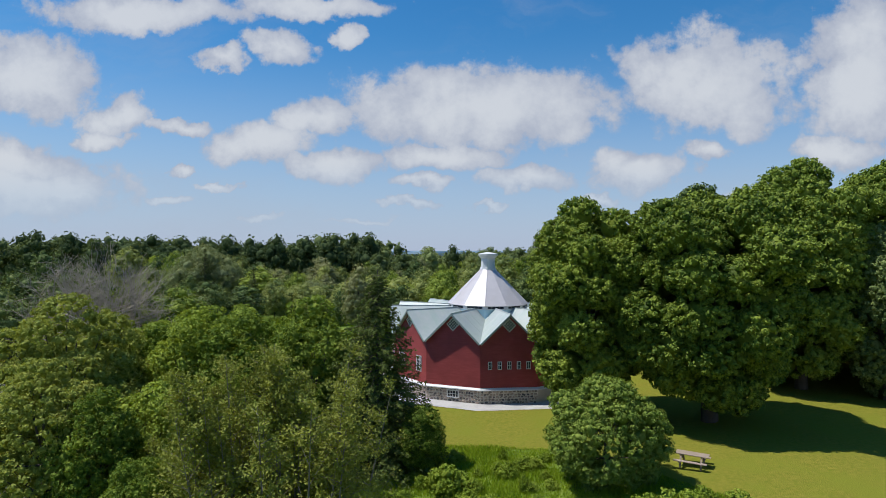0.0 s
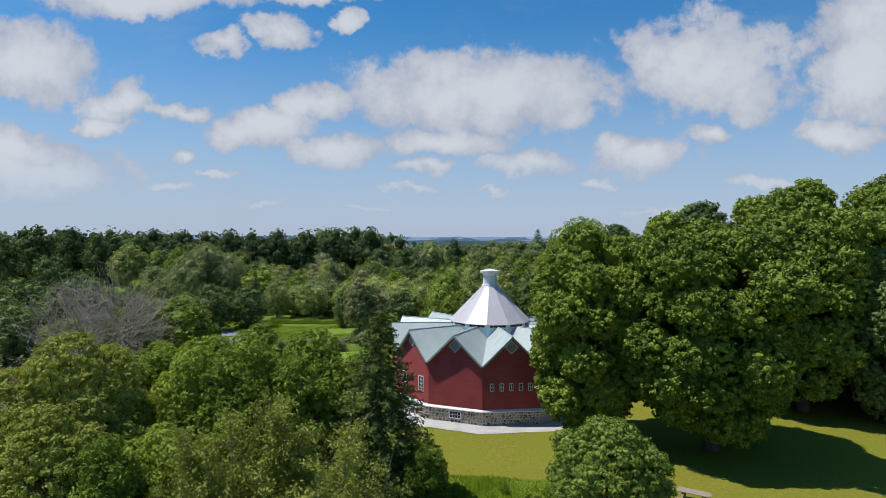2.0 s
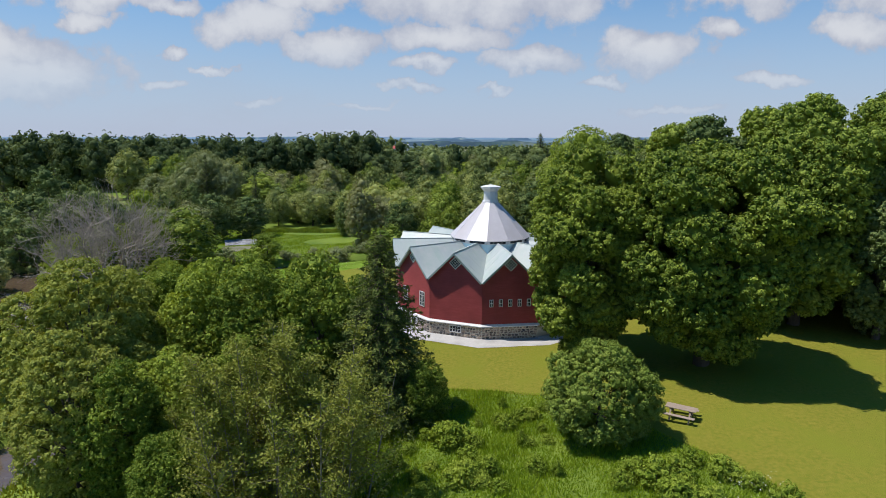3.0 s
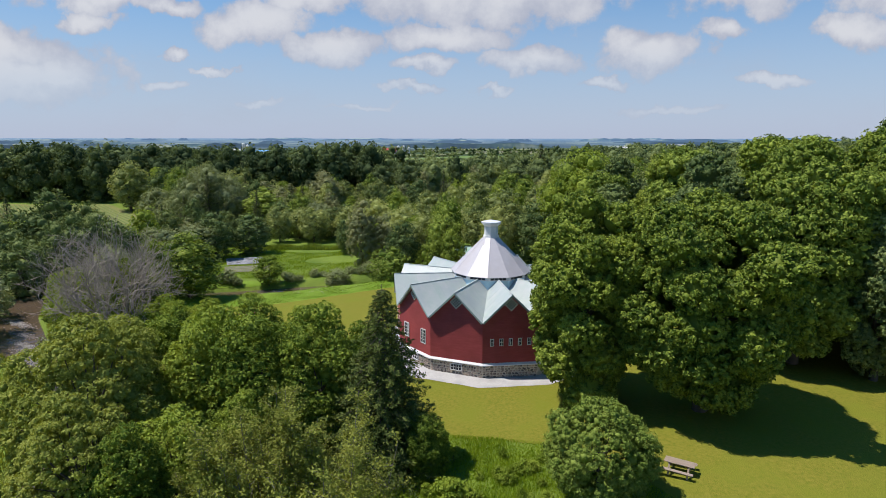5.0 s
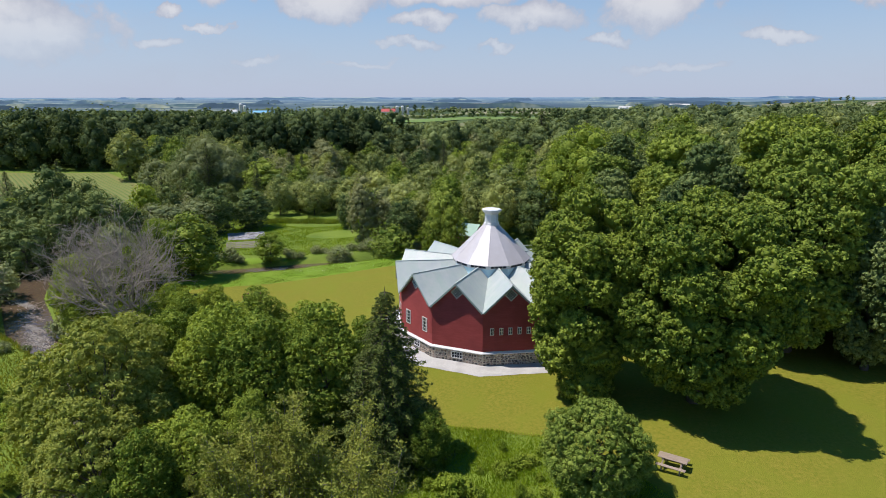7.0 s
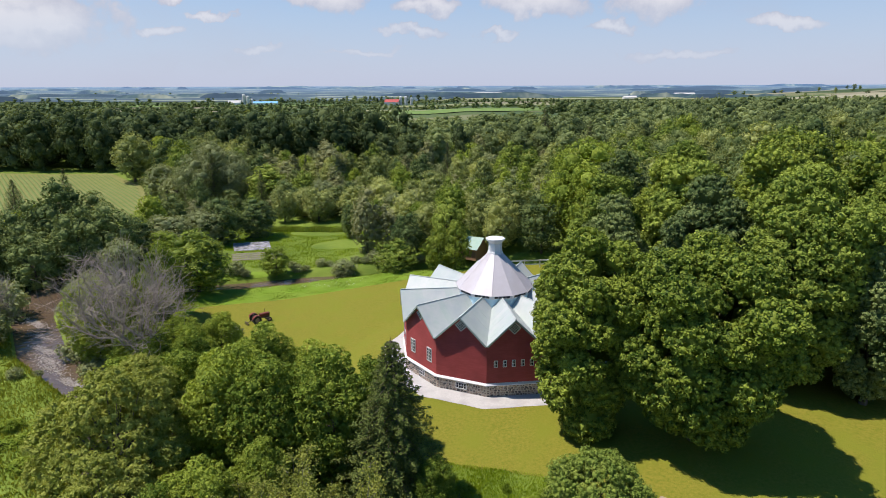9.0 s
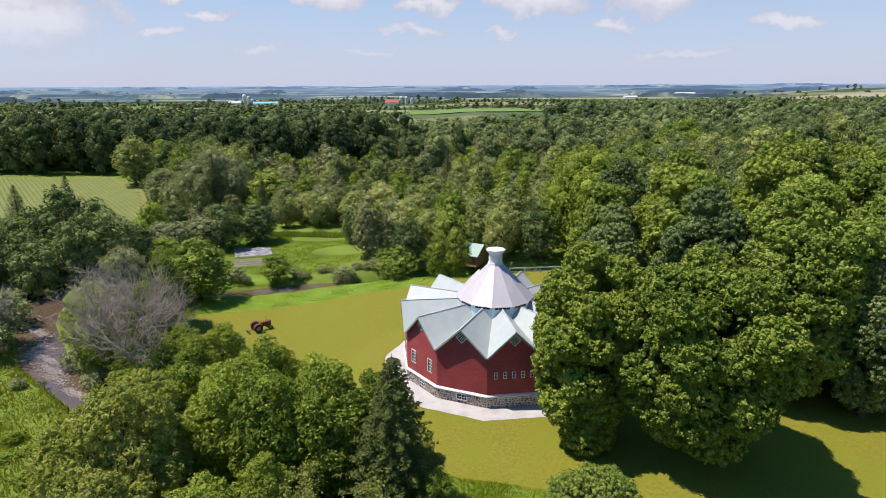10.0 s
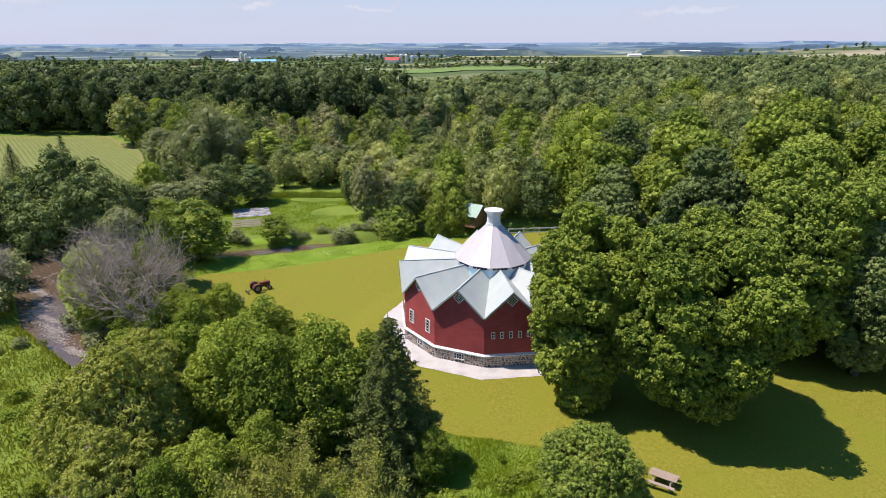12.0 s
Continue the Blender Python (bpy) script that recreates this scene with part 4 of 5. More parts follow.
# ---- woods ----
PROTO = []
KINDS = (
    (M_BROAD, 4.6, 13, 0.0, 0.72), (M_LIME, 4.0, 14.5, 0.0, 0.72), (M_MAPLE, 5.0, 13.5, 0.0, 0.8), (M_GREYLEAF, 4.8, 12, 0.05, 0.85), (M_DARK, 5.2, 15, 0.0, 0.8),
    (M_BROAD, 3.6, 12.5, 0.0, 0.6), (M_DARK, 4.2, 13.5, 0.0, 0.7), (M_DUSTY, 3.4, 13.5, 0.15, 0.6), (M_WOODGREEN, 4.8, 13, 0.0, 0.75), (M_WOODGREEN, 3.9, 14, 0.05, 0.65),
)
for i, (mat, R, H, gap, top) in enumerate(KINDS):
    PROTO.append(tagged(place(broadleaf("woodland_tree", 200 + i, R, H, 0.1, mat, 0.62, 11, 0.44, 0.25, gap, top, limbs=8, core=0, deep=ICO0, ruffle=0.4), 72 + 10 * i, 116 + 4 * i), "leafy green broadleaf tree in the woods", "tree", "woodland trees"))
spruce_far = tagged(place(make_spruce("spruce_tree", 8, 13, 3.0, 14), 64, 131), "dark spruce among the woods", "spruce", "woodland spruces")
# single trees by the creek, the garden and the crop field: place, height, radius, kind
LONE = [
    (-77.6, 165.5, 11.5, 5.0, 3), (-71, 160, 9, 4.4, 3), (-104, 203, 17, 7.2, 8), (-53.6, 113, 8.2, 4.9, 3), (-48.6, 119, 8, 4.4, 3), (-45.5, 120.5, 9.8, 3.7, 6),
    (-38.6, 90.4, 9.8, 5.2, 2), (-43.5, 93, 8.5, 4.0, 0), (-40, 125, 8.6, 4.2, 6), (-29.2, 99.6, 5.4, 2.6, 0), (-17.9, 101, 3.6, 2.1, 3), (-8.8, 99, 5.7, 3.4, 1), (-15.1, 110.5, 12.6, 2.8, 7),
    (-11.8, 111.5, 9, 2.6, 7), (-20.2, 123, 7.4, 1.9, 6), (-12.5, 138, 6.8, 3.0, 3), (-47.1, 159, 7.6, 5.2, 1), (-34.9, 146, 7.8, 4.0, 8), (-27.5, 147, 7.5, 3.6, 9), (-40.5, 150, 8.6, 3.6, 6),
    (-37.2, 193, 13.5, 5.0, 7), (-54.9, 186, 10, 4.6, 7), (-48, 178, 10, 4.6, 9), (-1.6, 97.4, 8.0, 2.4, 2), (0.9, 97.0, 8.2, 2.4, 2), (10.4, 110.5, 13, 4.8, 9), (15.8, 103, 11.2, 4.2, 4),
    (7.0, 112, 11, 4.2, 8), (-4.0, 109.5, 9.5, 4.0, 8), (0.5, 117, 11, 4.2, 0), (-8.5, 121, 10, 3.8, 9), (-68.8, 107.4, 15.4, 4.8, 6), (-58, 102.2, 12.4, 4.8, 4), (-71.2, 100.6, 11.4, 4.6, 4), (-62.5, 100.6, 12.2, 4.5, 4),
    (-78.3, 113, 11.4, 4.6, 0), (-75, 106, 14.2, 5.0, 4), (-84, 106, 12.5, 5.0, 4), (-91, 108, 13, 5.2, 6), (-99, 112, 13, 5.4, 4), (-64.5, 108, 13, 4.4, 8), (-80, 99.5, 12, 4.6, 4), (-88, 99, 12.5, 4.8, 6), (-67, 95.5, 10.5, 4.2, 4), (-75, 93, 11.5, 4.6, 6), (-56.5, 108, 8.5, 3.4, 6), (-51.1, 107, 6.2, 2.8, 0),
    (-30.4, 141, 8.5, 3.6, 8), (-22, 141, 8.8, 3.6, 9), (-60, 146, 9.8, 2.6, 6),
]
great_willow = tagged(place(broadleaf("willow_tree", 231, 9.6, 15.8, 0.1, M_GREYLEAF, 0.6, 12, 0.4, 0.5, top=0.85, core=0, deep=ICO0, bough=0.24), -61.2, 159), "great rounded grey-green willow by the field", "tree")
great_ash = tagged(place(broadleaf("ash_tree", 233, 8.6, 18.0, 0.1, M_BROAD, 0.58, 12, 0.38, 0.5, top=0.8, core=0, deep=ICO0, bough=0.24), 24.3, 104), "great light green ash behind the barn", "tree")
for x, y, h, r, k in LONE:
    another(PROTO[k], x, y, r / KINDS[k][1], x, max(h / (KINDS[k][2] + 0.4), 0.6 * r / KINDS[k][1]))
for x, y, s, w in ((-47, 246, 1.75, 1.2), (-40, 243, 1.5, 1.0), (34.6, 227, 1.45, 2.3), (48, 214, 1.2, 1.9), (-58.5, 152, 1.22, 1.05), (-62.5, 147, 0.78, 0.95), (-99.5, 139, 0.8, 1.3), (-85.5, 136, 1.0, 1.2), (-62, 134, 0.75, 1.1)):
    another(spruce_far, x, y, w, x, s)
CLEAR = [
    [(-46, 55), (-46, 96), (-52, 128), (-30, 136), (-8, 134), (-5, 126), (-12, 108), (-9, 98), (24, 99), (24, 50), (-5, 40)],
    [(-270, 225), (-270, 108), (-76, 108), (-64, 122), (-58, 136), (-70, 152), (-92, 194), (-120, 225)],
    [(-30, -50), (17, -50), (24, 36), (10, 50), (-30, 60)],
    [(16, -60), (80, -60), (80, 46), (22, 52)],
]


def open_land(x, y):
    for p in CLEAR:
        if float(inside(np.array([x]), np.array([y]), p)[0]) > -2.5:
            return True
    return float(line_distance(np.array([x]), np.array([y]), RIVER)[0]) < 9 or abs(x - 11.5) < 3 and 128 < y < 136


rng = random.Random(7)
spots = []
tries = 0
while len(spots) < 300 and tries < 30000:
    tries += 1
    y = 97 + (rng.random() ** 1.2) * 128
    x = rng.uniform(-0.82 * y - 10, 0.82 * y + 10)
    if open_land(x, y) or (x > 14 and y < 92) or any((x - a) ** 2 + (y - b) ** 2 < (0.8 * r + 2.5) ** 2 for a, b, h, r, k in LONE + [(-61.2, 159, 16, 9.6, 3), (24.3, 104, 18, 8.6, 1)]):
        continue
    if any((x - a) ** 2 + (y - b) ** 2 < (46 if -70 < x < 40 else 60) for a, b in spots):
        continue
    spots.append((x, y))
for x, y in spots:
    k = rng.random()
    if -70 < x < 28 + 0.2 * (y - 100):
        s = rng.uniform(0.5, 0.9)
        src = spruce_far if k < 0.03 else PROTO[rng.choice((0, 1, 3, 5, 6, 7, 7, 8, 8, 8, 9, 9, 9))]
    else:
        s = rng.uniform(0.8, 1.12) * (1.1 if x > 30 else 1.0)
        src = spruce_far if k < 0.03 else PROTO[rng.choice((0, 1, 2, 4, 5, 6, 8, 8, 9, 9))]
    another(src, x, y, s * rng.uniform(0.9, 1.12), rng.uniform(0, 6.28), s * rng.uniform(0.85, 1.15))
scrub = tagged(place(broadleaf("scrub_bush", 401, 2.8, 4.6, -0.3, M_GREYLEAF, 0.6, 9, 0.4, 0.08, limbs=0, core=0, deep=ICO0), -20, 142), "pale grey-green scrub bush between the trees", "bush", "scrub bushes")
scrub_2 = tagged(place(broadleaf("scrub_bush", 403, 2.5, 5.0, -0.3, M_LIME, 0.6, 9, 0.4, 0.08, limbs=0, core=0, deep=ICO0), -12, 139), "light green scrub bush between the trees", "bush", "scrub bushes")
done = 0
while done < 150:
    y = rng.uniform(132, 215)
    x = rng.uniform(-64, 30 + 0.4 * (y - 130))
    if open_land(x, y):
        continue
    another((scrub, scrub_2)[done % 2], x, y, rng.uniform(0.7, 1.35), rng.uniform(0, 6.28), rng.uniform(0.7, 1.5))
    done += 1

def far_woods():
    """Thousands of far trees in one sheet of canopy."""
    rng = np.random.default_rng(77)
    belt, temps, fine = [], [], []

    def kind(clump, per, leaf):
        return crown_arrays(rng, 1.0, 2.6, -1.3, clump, per, leaf, 0.85, bough=0.4, core=0, deep=ICO0, ruffle=0.22, inner=0.78, shag=0.95)[:3]

    for i in range(8):
        belt.append(kind(0.42, 3, 0.32))
        temps.append(kind(0.28, 4, 0.22))
        fine.append(kind(0.17, 8, 0.125))

    def plant(name, spots, label):
        V, F, K, T, o = [], [], [], [], 0
        for i, (px, py, r, h) in enumerate(spots):
            tv, tf, tk = (fine if py < 245 else temps if py < 630 else belt)[i % 8]
            a = rng.uniform(0, 6.28)
            c, s = math.cos(a) * r, math.sin(a) * r
            w = np.empty_like(tv)
            w[:, 0], w[:, 1] = px + tv[:, 0] * c - tv[:, 1] * s, py + tv[:, 0] * s + tv[:, 1] * c
            w[:, 2] = ground_z(px, py) + h * 0.52 + tv[:, 2] * h * 0.37
            V.append(w), F.append(tf + o), K.append(tk + o), T.append(np.full(len(tv), rng.random() * (0.4 if px < -34 and py < 300 else 0.95) + (0.08 if px > -34 and py < 600 else 0.0)))
            o += len(tv)
        me = mesh_from(name, np.vstack(V), np.vstack(F), (M_WOODS,), tris=np.vstack(K))
        me.attributes.new("tint", "FLOAT", "POINT").data.foreach_set("value", np.concatenate(T).astype(np.float32))
        tagged(new(name, me), label, "woods", kind="stuff")

    spots, y = [], 214.0
    while y < 620:
        w = 0.82 * y + 15
        x = -w
        while x < w:
            tall = x < -34 and y < 300
            x += (10.5 if tall else 8.6 + 0.013 * (y - 212)) * rng.uniform(0.75, 1.25)
            px, py = x, y + rng.uniform(-3.6, 3.6)
            end = 425 if -90 < px < 95 else 520 + 70 * math.sin(px * 0.013 + 1.0)
            if float(inside(np.array([px]), np.array([py]), CROP)[0]) > -4 or py > end or tall and py < 226:
                continue
            if tall:
                spots.append((px, py, rng.uniform(5.2, 7.6), rng.uniform(17.5, 22.5)))
            else:
                spots.append((px, py, rng.uniform(3.4, 6.0) + 0.004 * (py - 212), rng.uniform(10.0, 15.5) * (1.0 - 0.25 * float(step(230, 400, py)) if px < 95 else 1.05)))
        y += 8.4 + 0.03 * (y - 212)
    plant("far_woods", spots, "dense mixed green woods reaching to the plain")
    spots = []
    for i in range(240):
        cx, cy, sx, sy = COPSES[i % len(COPSES)]
        spots.append((cx + rng.normal() * sx, cy + rng.normal() * sy, rng.uniform(5, 8), rng.uniform(9, 14)))
    y = 640.0
    while y < 1300:
        x = -0.85 * y
        while x < 0.85 * y:
            if not (-60 < x < 95 and y < 930) and math.sin(x * 2.6 / y * 3 + y * 1.7) + 0.6 * math.sin(x * 0.009 + y) > (0.15 if -90 < x < 95 else -0.5 if y < 1000 else -0.1):
                spots.append((x, y + 0.05 * y * math.sin(x * 0.004 + y) + rng.normal() * 4, rng.uniform(4, 6), rng.uniform(7, 12)))
            x += rng.uniform(5, 9)
        y += 75
    plant("shelter_belts", spots, "tree belts and copses on the far plain")


COPSES = [(-150, 1500, 70, 40), (-310, 1340, 100, 18), (-720, 2200, 200, 60), (300, 800, 90, 25), (560, 760, 110, 30), (760, 900, 120, 60), (150, 900, 70, 20), (-500, 1000, 90, 30), (1000, 1500, 220, 80), (-900, 1300, 200, 60)]
far_woods()


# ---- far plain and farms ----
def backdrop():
    """The far plain beyond the farms, its haze painted on as a blue glow."""
    m = bpy.data.materials.new("far_plain_haze_glow")
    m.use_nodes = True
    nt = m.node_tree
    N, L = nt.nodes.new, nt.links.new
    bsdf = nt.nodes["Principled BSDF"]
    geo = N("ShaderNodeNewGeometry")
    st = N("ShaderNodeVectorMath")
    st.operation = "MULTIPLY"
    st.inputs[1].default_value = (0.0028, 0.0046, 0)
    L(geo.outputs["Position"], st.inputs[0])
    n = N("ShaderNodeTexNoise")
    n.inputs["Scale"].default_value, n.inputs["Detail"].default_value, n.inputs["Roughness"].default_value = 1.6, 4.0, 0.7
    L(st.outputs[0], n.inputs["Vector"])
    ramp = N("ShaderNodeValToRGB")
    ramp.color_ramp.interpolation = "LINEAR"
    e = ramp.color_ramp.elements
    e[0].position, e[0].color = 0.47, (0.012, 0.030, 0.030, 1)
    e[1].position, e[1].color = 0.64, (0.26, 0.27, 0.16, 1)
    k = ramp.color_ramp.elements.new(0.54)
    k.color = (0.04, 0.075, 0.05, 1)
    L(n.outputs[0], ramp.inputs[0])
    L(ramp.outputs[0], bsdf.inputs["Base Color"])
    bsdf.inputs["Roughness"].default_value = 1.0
    # blue emission, stronger with distance, stands in for haze in the air
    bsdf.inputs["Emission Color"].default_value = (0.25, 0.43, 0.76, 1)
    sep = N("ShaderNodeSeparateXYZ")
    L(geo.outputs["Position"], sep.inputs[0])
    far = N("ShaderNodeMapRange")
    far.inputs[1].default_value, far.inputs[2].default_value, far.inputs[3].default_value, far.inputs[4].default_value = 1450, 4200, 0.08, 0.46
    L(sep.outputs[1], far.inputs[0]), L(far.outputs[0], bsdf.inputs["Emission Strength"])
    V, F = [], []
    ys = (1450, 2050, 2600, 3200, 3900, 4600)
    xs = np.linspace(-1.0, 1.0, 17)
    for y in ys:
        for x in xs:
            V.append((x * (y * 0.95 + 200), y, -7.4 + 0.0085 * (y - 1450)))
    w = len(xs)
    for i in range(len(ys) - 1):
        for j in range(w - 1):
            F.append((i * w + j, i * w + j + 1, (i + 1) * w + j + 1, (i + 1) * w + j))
    tagged(new("backdrop", mesh_from("backdrop", V, F, (m,))), "farm plain at the horizon with blue haze painted on as glow", "distance", kind="structure")
    # tree belts in the same glowing material, so they carry the painted haze too
    V, F = [], []
    rng = np.random.default_rng(19)
    for y in (1480, 1600, 1750, 1900, 2100, 2350, 2650, 3000, 3400, 3900):
        x = -0.95 * y
        while x < 0.95 * y:
            l = rng.uniform(60, 420)
            if rng.random() < 0.5:
                k, m2, h = len(V), 14, rng.uniform(9, 15)
                d = rng.uniform(-40, 40)
                for i in range(m2 + 1):
                    px, py = x + l * i / m2, y + d * i / m2
                    z = -7.4 + 0.0085 * (py - 1450)
                    t = h * (0.7 + 0.3 * rng.random()) * min(1, 0.3 + 4 * min(i, m2 - i) / m2)
                    V += [(px, py - 10, z - 0.5), (px, py, z + t), (px, py + 25, z - 0.5)]
                for i in range(m2):
                    q = k + 3 * i
                    F += [(q, q + 3, q + 4, q + 1), (q + 1, q + 4, q + 5, q + 2)]
            x += l + rng.uniform(30, 260)
    tagged(new("far_tree_belts", mesh_from("far_tree_belts", V, F, (m,))), "tree belts across the far plain with blue haze painted on as glow", "woods", kind="stuff")


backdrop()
M_FIELD = [material("far_field", c, d, 0.01, 0.9) for c, d in (((0.11, 0.19, 0.035), (0.15, 0.22, 0.05)), ((0.20, 0.22, 0.09), (0.26, 0.26, 0.13)), ((0.32, 0.29, 0.19), (0.27, 0.26, 0.15)))]
for x, y, w, h, k in ((25, 840, 250, 150, 0), (110, 1090, 420, 90, 1), (-120, 900, 200, 60, 1), (430, 1150, 420, 110, 1), (-420, 1150, 420, 120, 0), (260, 1500, 700, 160, 1), (-700, 1600, 500, 200, 2), (900, 1330, 420, 120, 2), (-1000, 1000, 400, 150, 1)):
    u, v = np.meshgrid(np.linspace(-0.5, 0.5, 13), np.linspace(-0.5, 0.5, 7))
    px, py = x + u * w + v * 60, y + v * h
    q = np.arange(91).reshape(7, 13)
    V = np.stack((px, py, heights(px, py) + 0.9), -1).reshape(-1, 3)
    F = np.stack((q[:-1, :-1], q[:-1, 1:], q[1:, 1:], q[1:, :-1]), -1).reshape(-1, 4)
    tagged(new("field", mesh_from("field", V, F, (M_FIELD[k],), True)), "far farm field among tree belts", "field", kind="structure")

M_CONCRETE = material("pale_concrete", (0.62, 0.60, 0.57), (0.5, 0.49, 0.47), 0.5, 0.9)
M_BLUEROOF = material("bright_blue_roof", (0.16, 0.42, 0.68), (0.2, 0.48, 0.74), 0.5, 0.6)
M_REDROOF = material("red_metal_roof", (0.45, 0.07, 0.06), (0.38, 0.06, 0.05), 0.5, 0.6)


def shed(name, x, y, w, d, h, rise, wall, roof, spin, label, category):
    t = new(name)
    t.matrix_basis = pose(x, y, ground_z(x, y) - 0.1, 0, 0, spin)
    tagged(t, label, category)
    bm = bmesh.new()
    for sx in (-1, 1):
        box(bm, (w, 0.2, h), Matrix.Translation((0, sx * (d / 2 - 0.1), h / 2)))
        box(bm, (0.2, d - 0.4, h), Matrix.Translation((sx * (w / 2 - 0.1), 0, h / 2)))
        v = [bm.verts.new((sx * w / 2, a, z)) for a, z in ((-d / 2, h), (d / 2, h), (0, h + rise))]
        bm.faces.new(v)
    part("wall", bm, wall, t)
    for s in (-1, 1):
        bm = bmesh.new()
        o = 0.35
        e = rise * o / (d / 2)
        slab(bm, [(-w / 2 - o, 0, h + rise + 0.1), (w / 2 + o, 0, h + rise + 0.1), (w / 2 + o, s * (d / 2 + o), h - e + 0.1), (-w / 2 - o, s * (d / 2 + o), h - e + 0.1)], 0.1)
        part("roof", bm, roof, t)
    return t


def silo(x, y, r, h):
    t = new("silo")
    t.matrix_basis = pose(x, y, ground_z(x, y))
    tagged(t, "tall pale concrete silo with a domed cap", "silo", "farm silos")
    bm = bmesh.new()
    ring(bm, r, -0.5, r, h, 16)
    for i in range(int(h / 2)):
        ring(bm, r + 0.06, i * 2.0, r + 0.06, i * 2.0 + 0.2, 16)
    part("shaft", bm, M_CONCRETE, t)
    bm = bmesh.new()
    ring(bm, r + 0.1, h, r * 0.75, h + r * 0.55, 16)
    ring(bm, r * 0.75, h + r * 0.55, 0.05, h + r * 0.9, 16)
    part("dome", bm, M_WHITE, t, "white metal dome")


for x, y, r, h in ((-392, 1213, 3.2, 18), (-384, 1212, 3.0, 15), (-377, 1214, 2.4, 10), (-90, 1185, 2.8, 14), (-80, 1186, 2.8, 14), (-70, 1188, 2.4, 12)):
    silo(x, y, r, h)
shed("farm_barn", -350, 1212, 46, 14, 4, 3, M_WHITE, M_BLUEROOF, 4, "long white farm barn with a bright blue roof", "barn")
shed("farm_barn", -408, 1206, 22, 12, 5, 4, M_WHITE, M_CONCRETE, 10, "white farm barn beside silos", "barn")
shed("farm_barn", -106, 1184, 26, 12, 6, 5, M_WHITE, M_REDROOF, -6, "white farm barn with a red roof beside silos", "barn")
for x, y, w in ((20, 2300, 90), (75, 2310, 70), (150, 2330, 110), (700, 1900, 60), (420, 1480, 30), (-560, 1900, 50)):
    shed("farm_shed", x, y, w, 14, 4, 3, M_WHITE, M_CONCRETE, 3, "long white farm shed on the far plain", "farm shed")

# ---- near things ----
M_GREENROOF = material("pale_green_roof", (0.24, 0.38, 0.30), (0.31, 0.44, 0.36), 1.0, 0.5)
M_ORANGE = material("ochre_boards", (0.45, 0.27, 0.15), (0.36, 0.2, 0.11), 1.0, 0.8, stretch=(4, 4, 1))
shed("garden_shed", 4.0, 103.6, 3.6, 4.4, 2.1, 1.4, M_ORANGE, M_GREENROOF, 150, "small ochre wooden shed with pale green roof", "shed")
shed("house", 56.4, 272, 7, 5, 4.2, 2.0, M_WHITE, M_CONCRETE, 20, "white house half hidden in the woods", "house")


def fence():
    t = new("fence")
    t.matrix_basis = pose(9.5, 94.6, 0, 0, 0, -3)
    tagged(t, "white painted two-rail wooden fence behind the barn", "fence")
    for i in range(6):
        bm = bmesh.new()
        z = ground_z(9.5 + 2.4 * i, 94.6 - 0.12 * i)
        box(bm, (0.14, 0.14, 1.5), Matrix.Translation((2.4 * i, 0, z + 0.55)), 0.01)
        part("post", bm, M_WHITE, t)
        if i < 5:
            z2 = ground_z(9.5 + 2.4 * (i + 1), 94.6 - 0.12 * (i + 1))
            for h in (0.55, 1.15):
                bm = bmesh.new()
                bar(bm, (2.4 * i, -0.09, z + h), (2.4 * (i + 1), -0.09, z2 + h), 0.05, 0.18)
                part("rail", bm, M_WHITE, t)


fence()


def picnic_table(x, y, spin):
    t = new("picnic_table")
    t.matrix_basis = pose(x, y, ground_z(x, y) + 0.03, 0, 0, spin)
    tagged(t, "weathered grey-brown wooden picnic table with attached benches", "picnic table")
    for i in range(5):
        bm = bmesh.new()
        box(bm, (1.85, 0.14, 0.045), Matrix.Translation((0, -0.30 + 0.15 * i, 0.75)), 0.008)
        part("top_plank", bm, M_TIMBER, t)
    for s in (-1, 1):
        for j in (0, 1):
            bm = bmesh.new()
            box(bm, (1.85, 0.135, 0.045), Matrix.Translation((0, s * (0.66 + 0.145 * j), 0.45)), 0.008)
            part("bench_plank", bm, M_TIMBER, t)
        bm = bmesh.new()
        box(bm, (0.05, 1.6, 0.09), Matrix.Translation((s * 0.62, 0, 0.38)), 0.005)
        part("bench_support", bm, M_TIMBER, t)
        bm = bmesh.new()
        box(bm, (0.05, 0.72, 0.09), Matrix.Translation((s * 0.62, 0, 0.68)), 0.005)
        part("top_support", bm, M_TIMBER, t)
        for q in (-1, 1):
            bm = bmesh.new()
            bar(bm, (s * 0.57, q * 0.26, 0.72), (s * 0.57, q * 0.66, 0.0), 0.05, 0.1, (1, 0, 0))
            part("leg", bm, M_TIMBER, t)


picnic_table(14.9, 36.1, -32)

M_TRACTOR = material("faded_red_tractor_paint", (0.15, 0.022, 0.02), (0.22, 0.07, 0.055), 2.0, 0.5)
M_RIM = material("faded_tan_rim", (0.38, 0.30, 0.22), (0.28, 0.20, 0.15), 4.0, 0.6)
M_RUBBER = material("tyre_rubber", (0.035, 0.035, 0.035), (0.06, 0.055, 0.05), 4.0, 0.85)
M_IRON = material("dark_iron", (0.08, 0.07, 0.065), (0.14, 0.10, 0.08), 4.0, 0.6, 0.5)


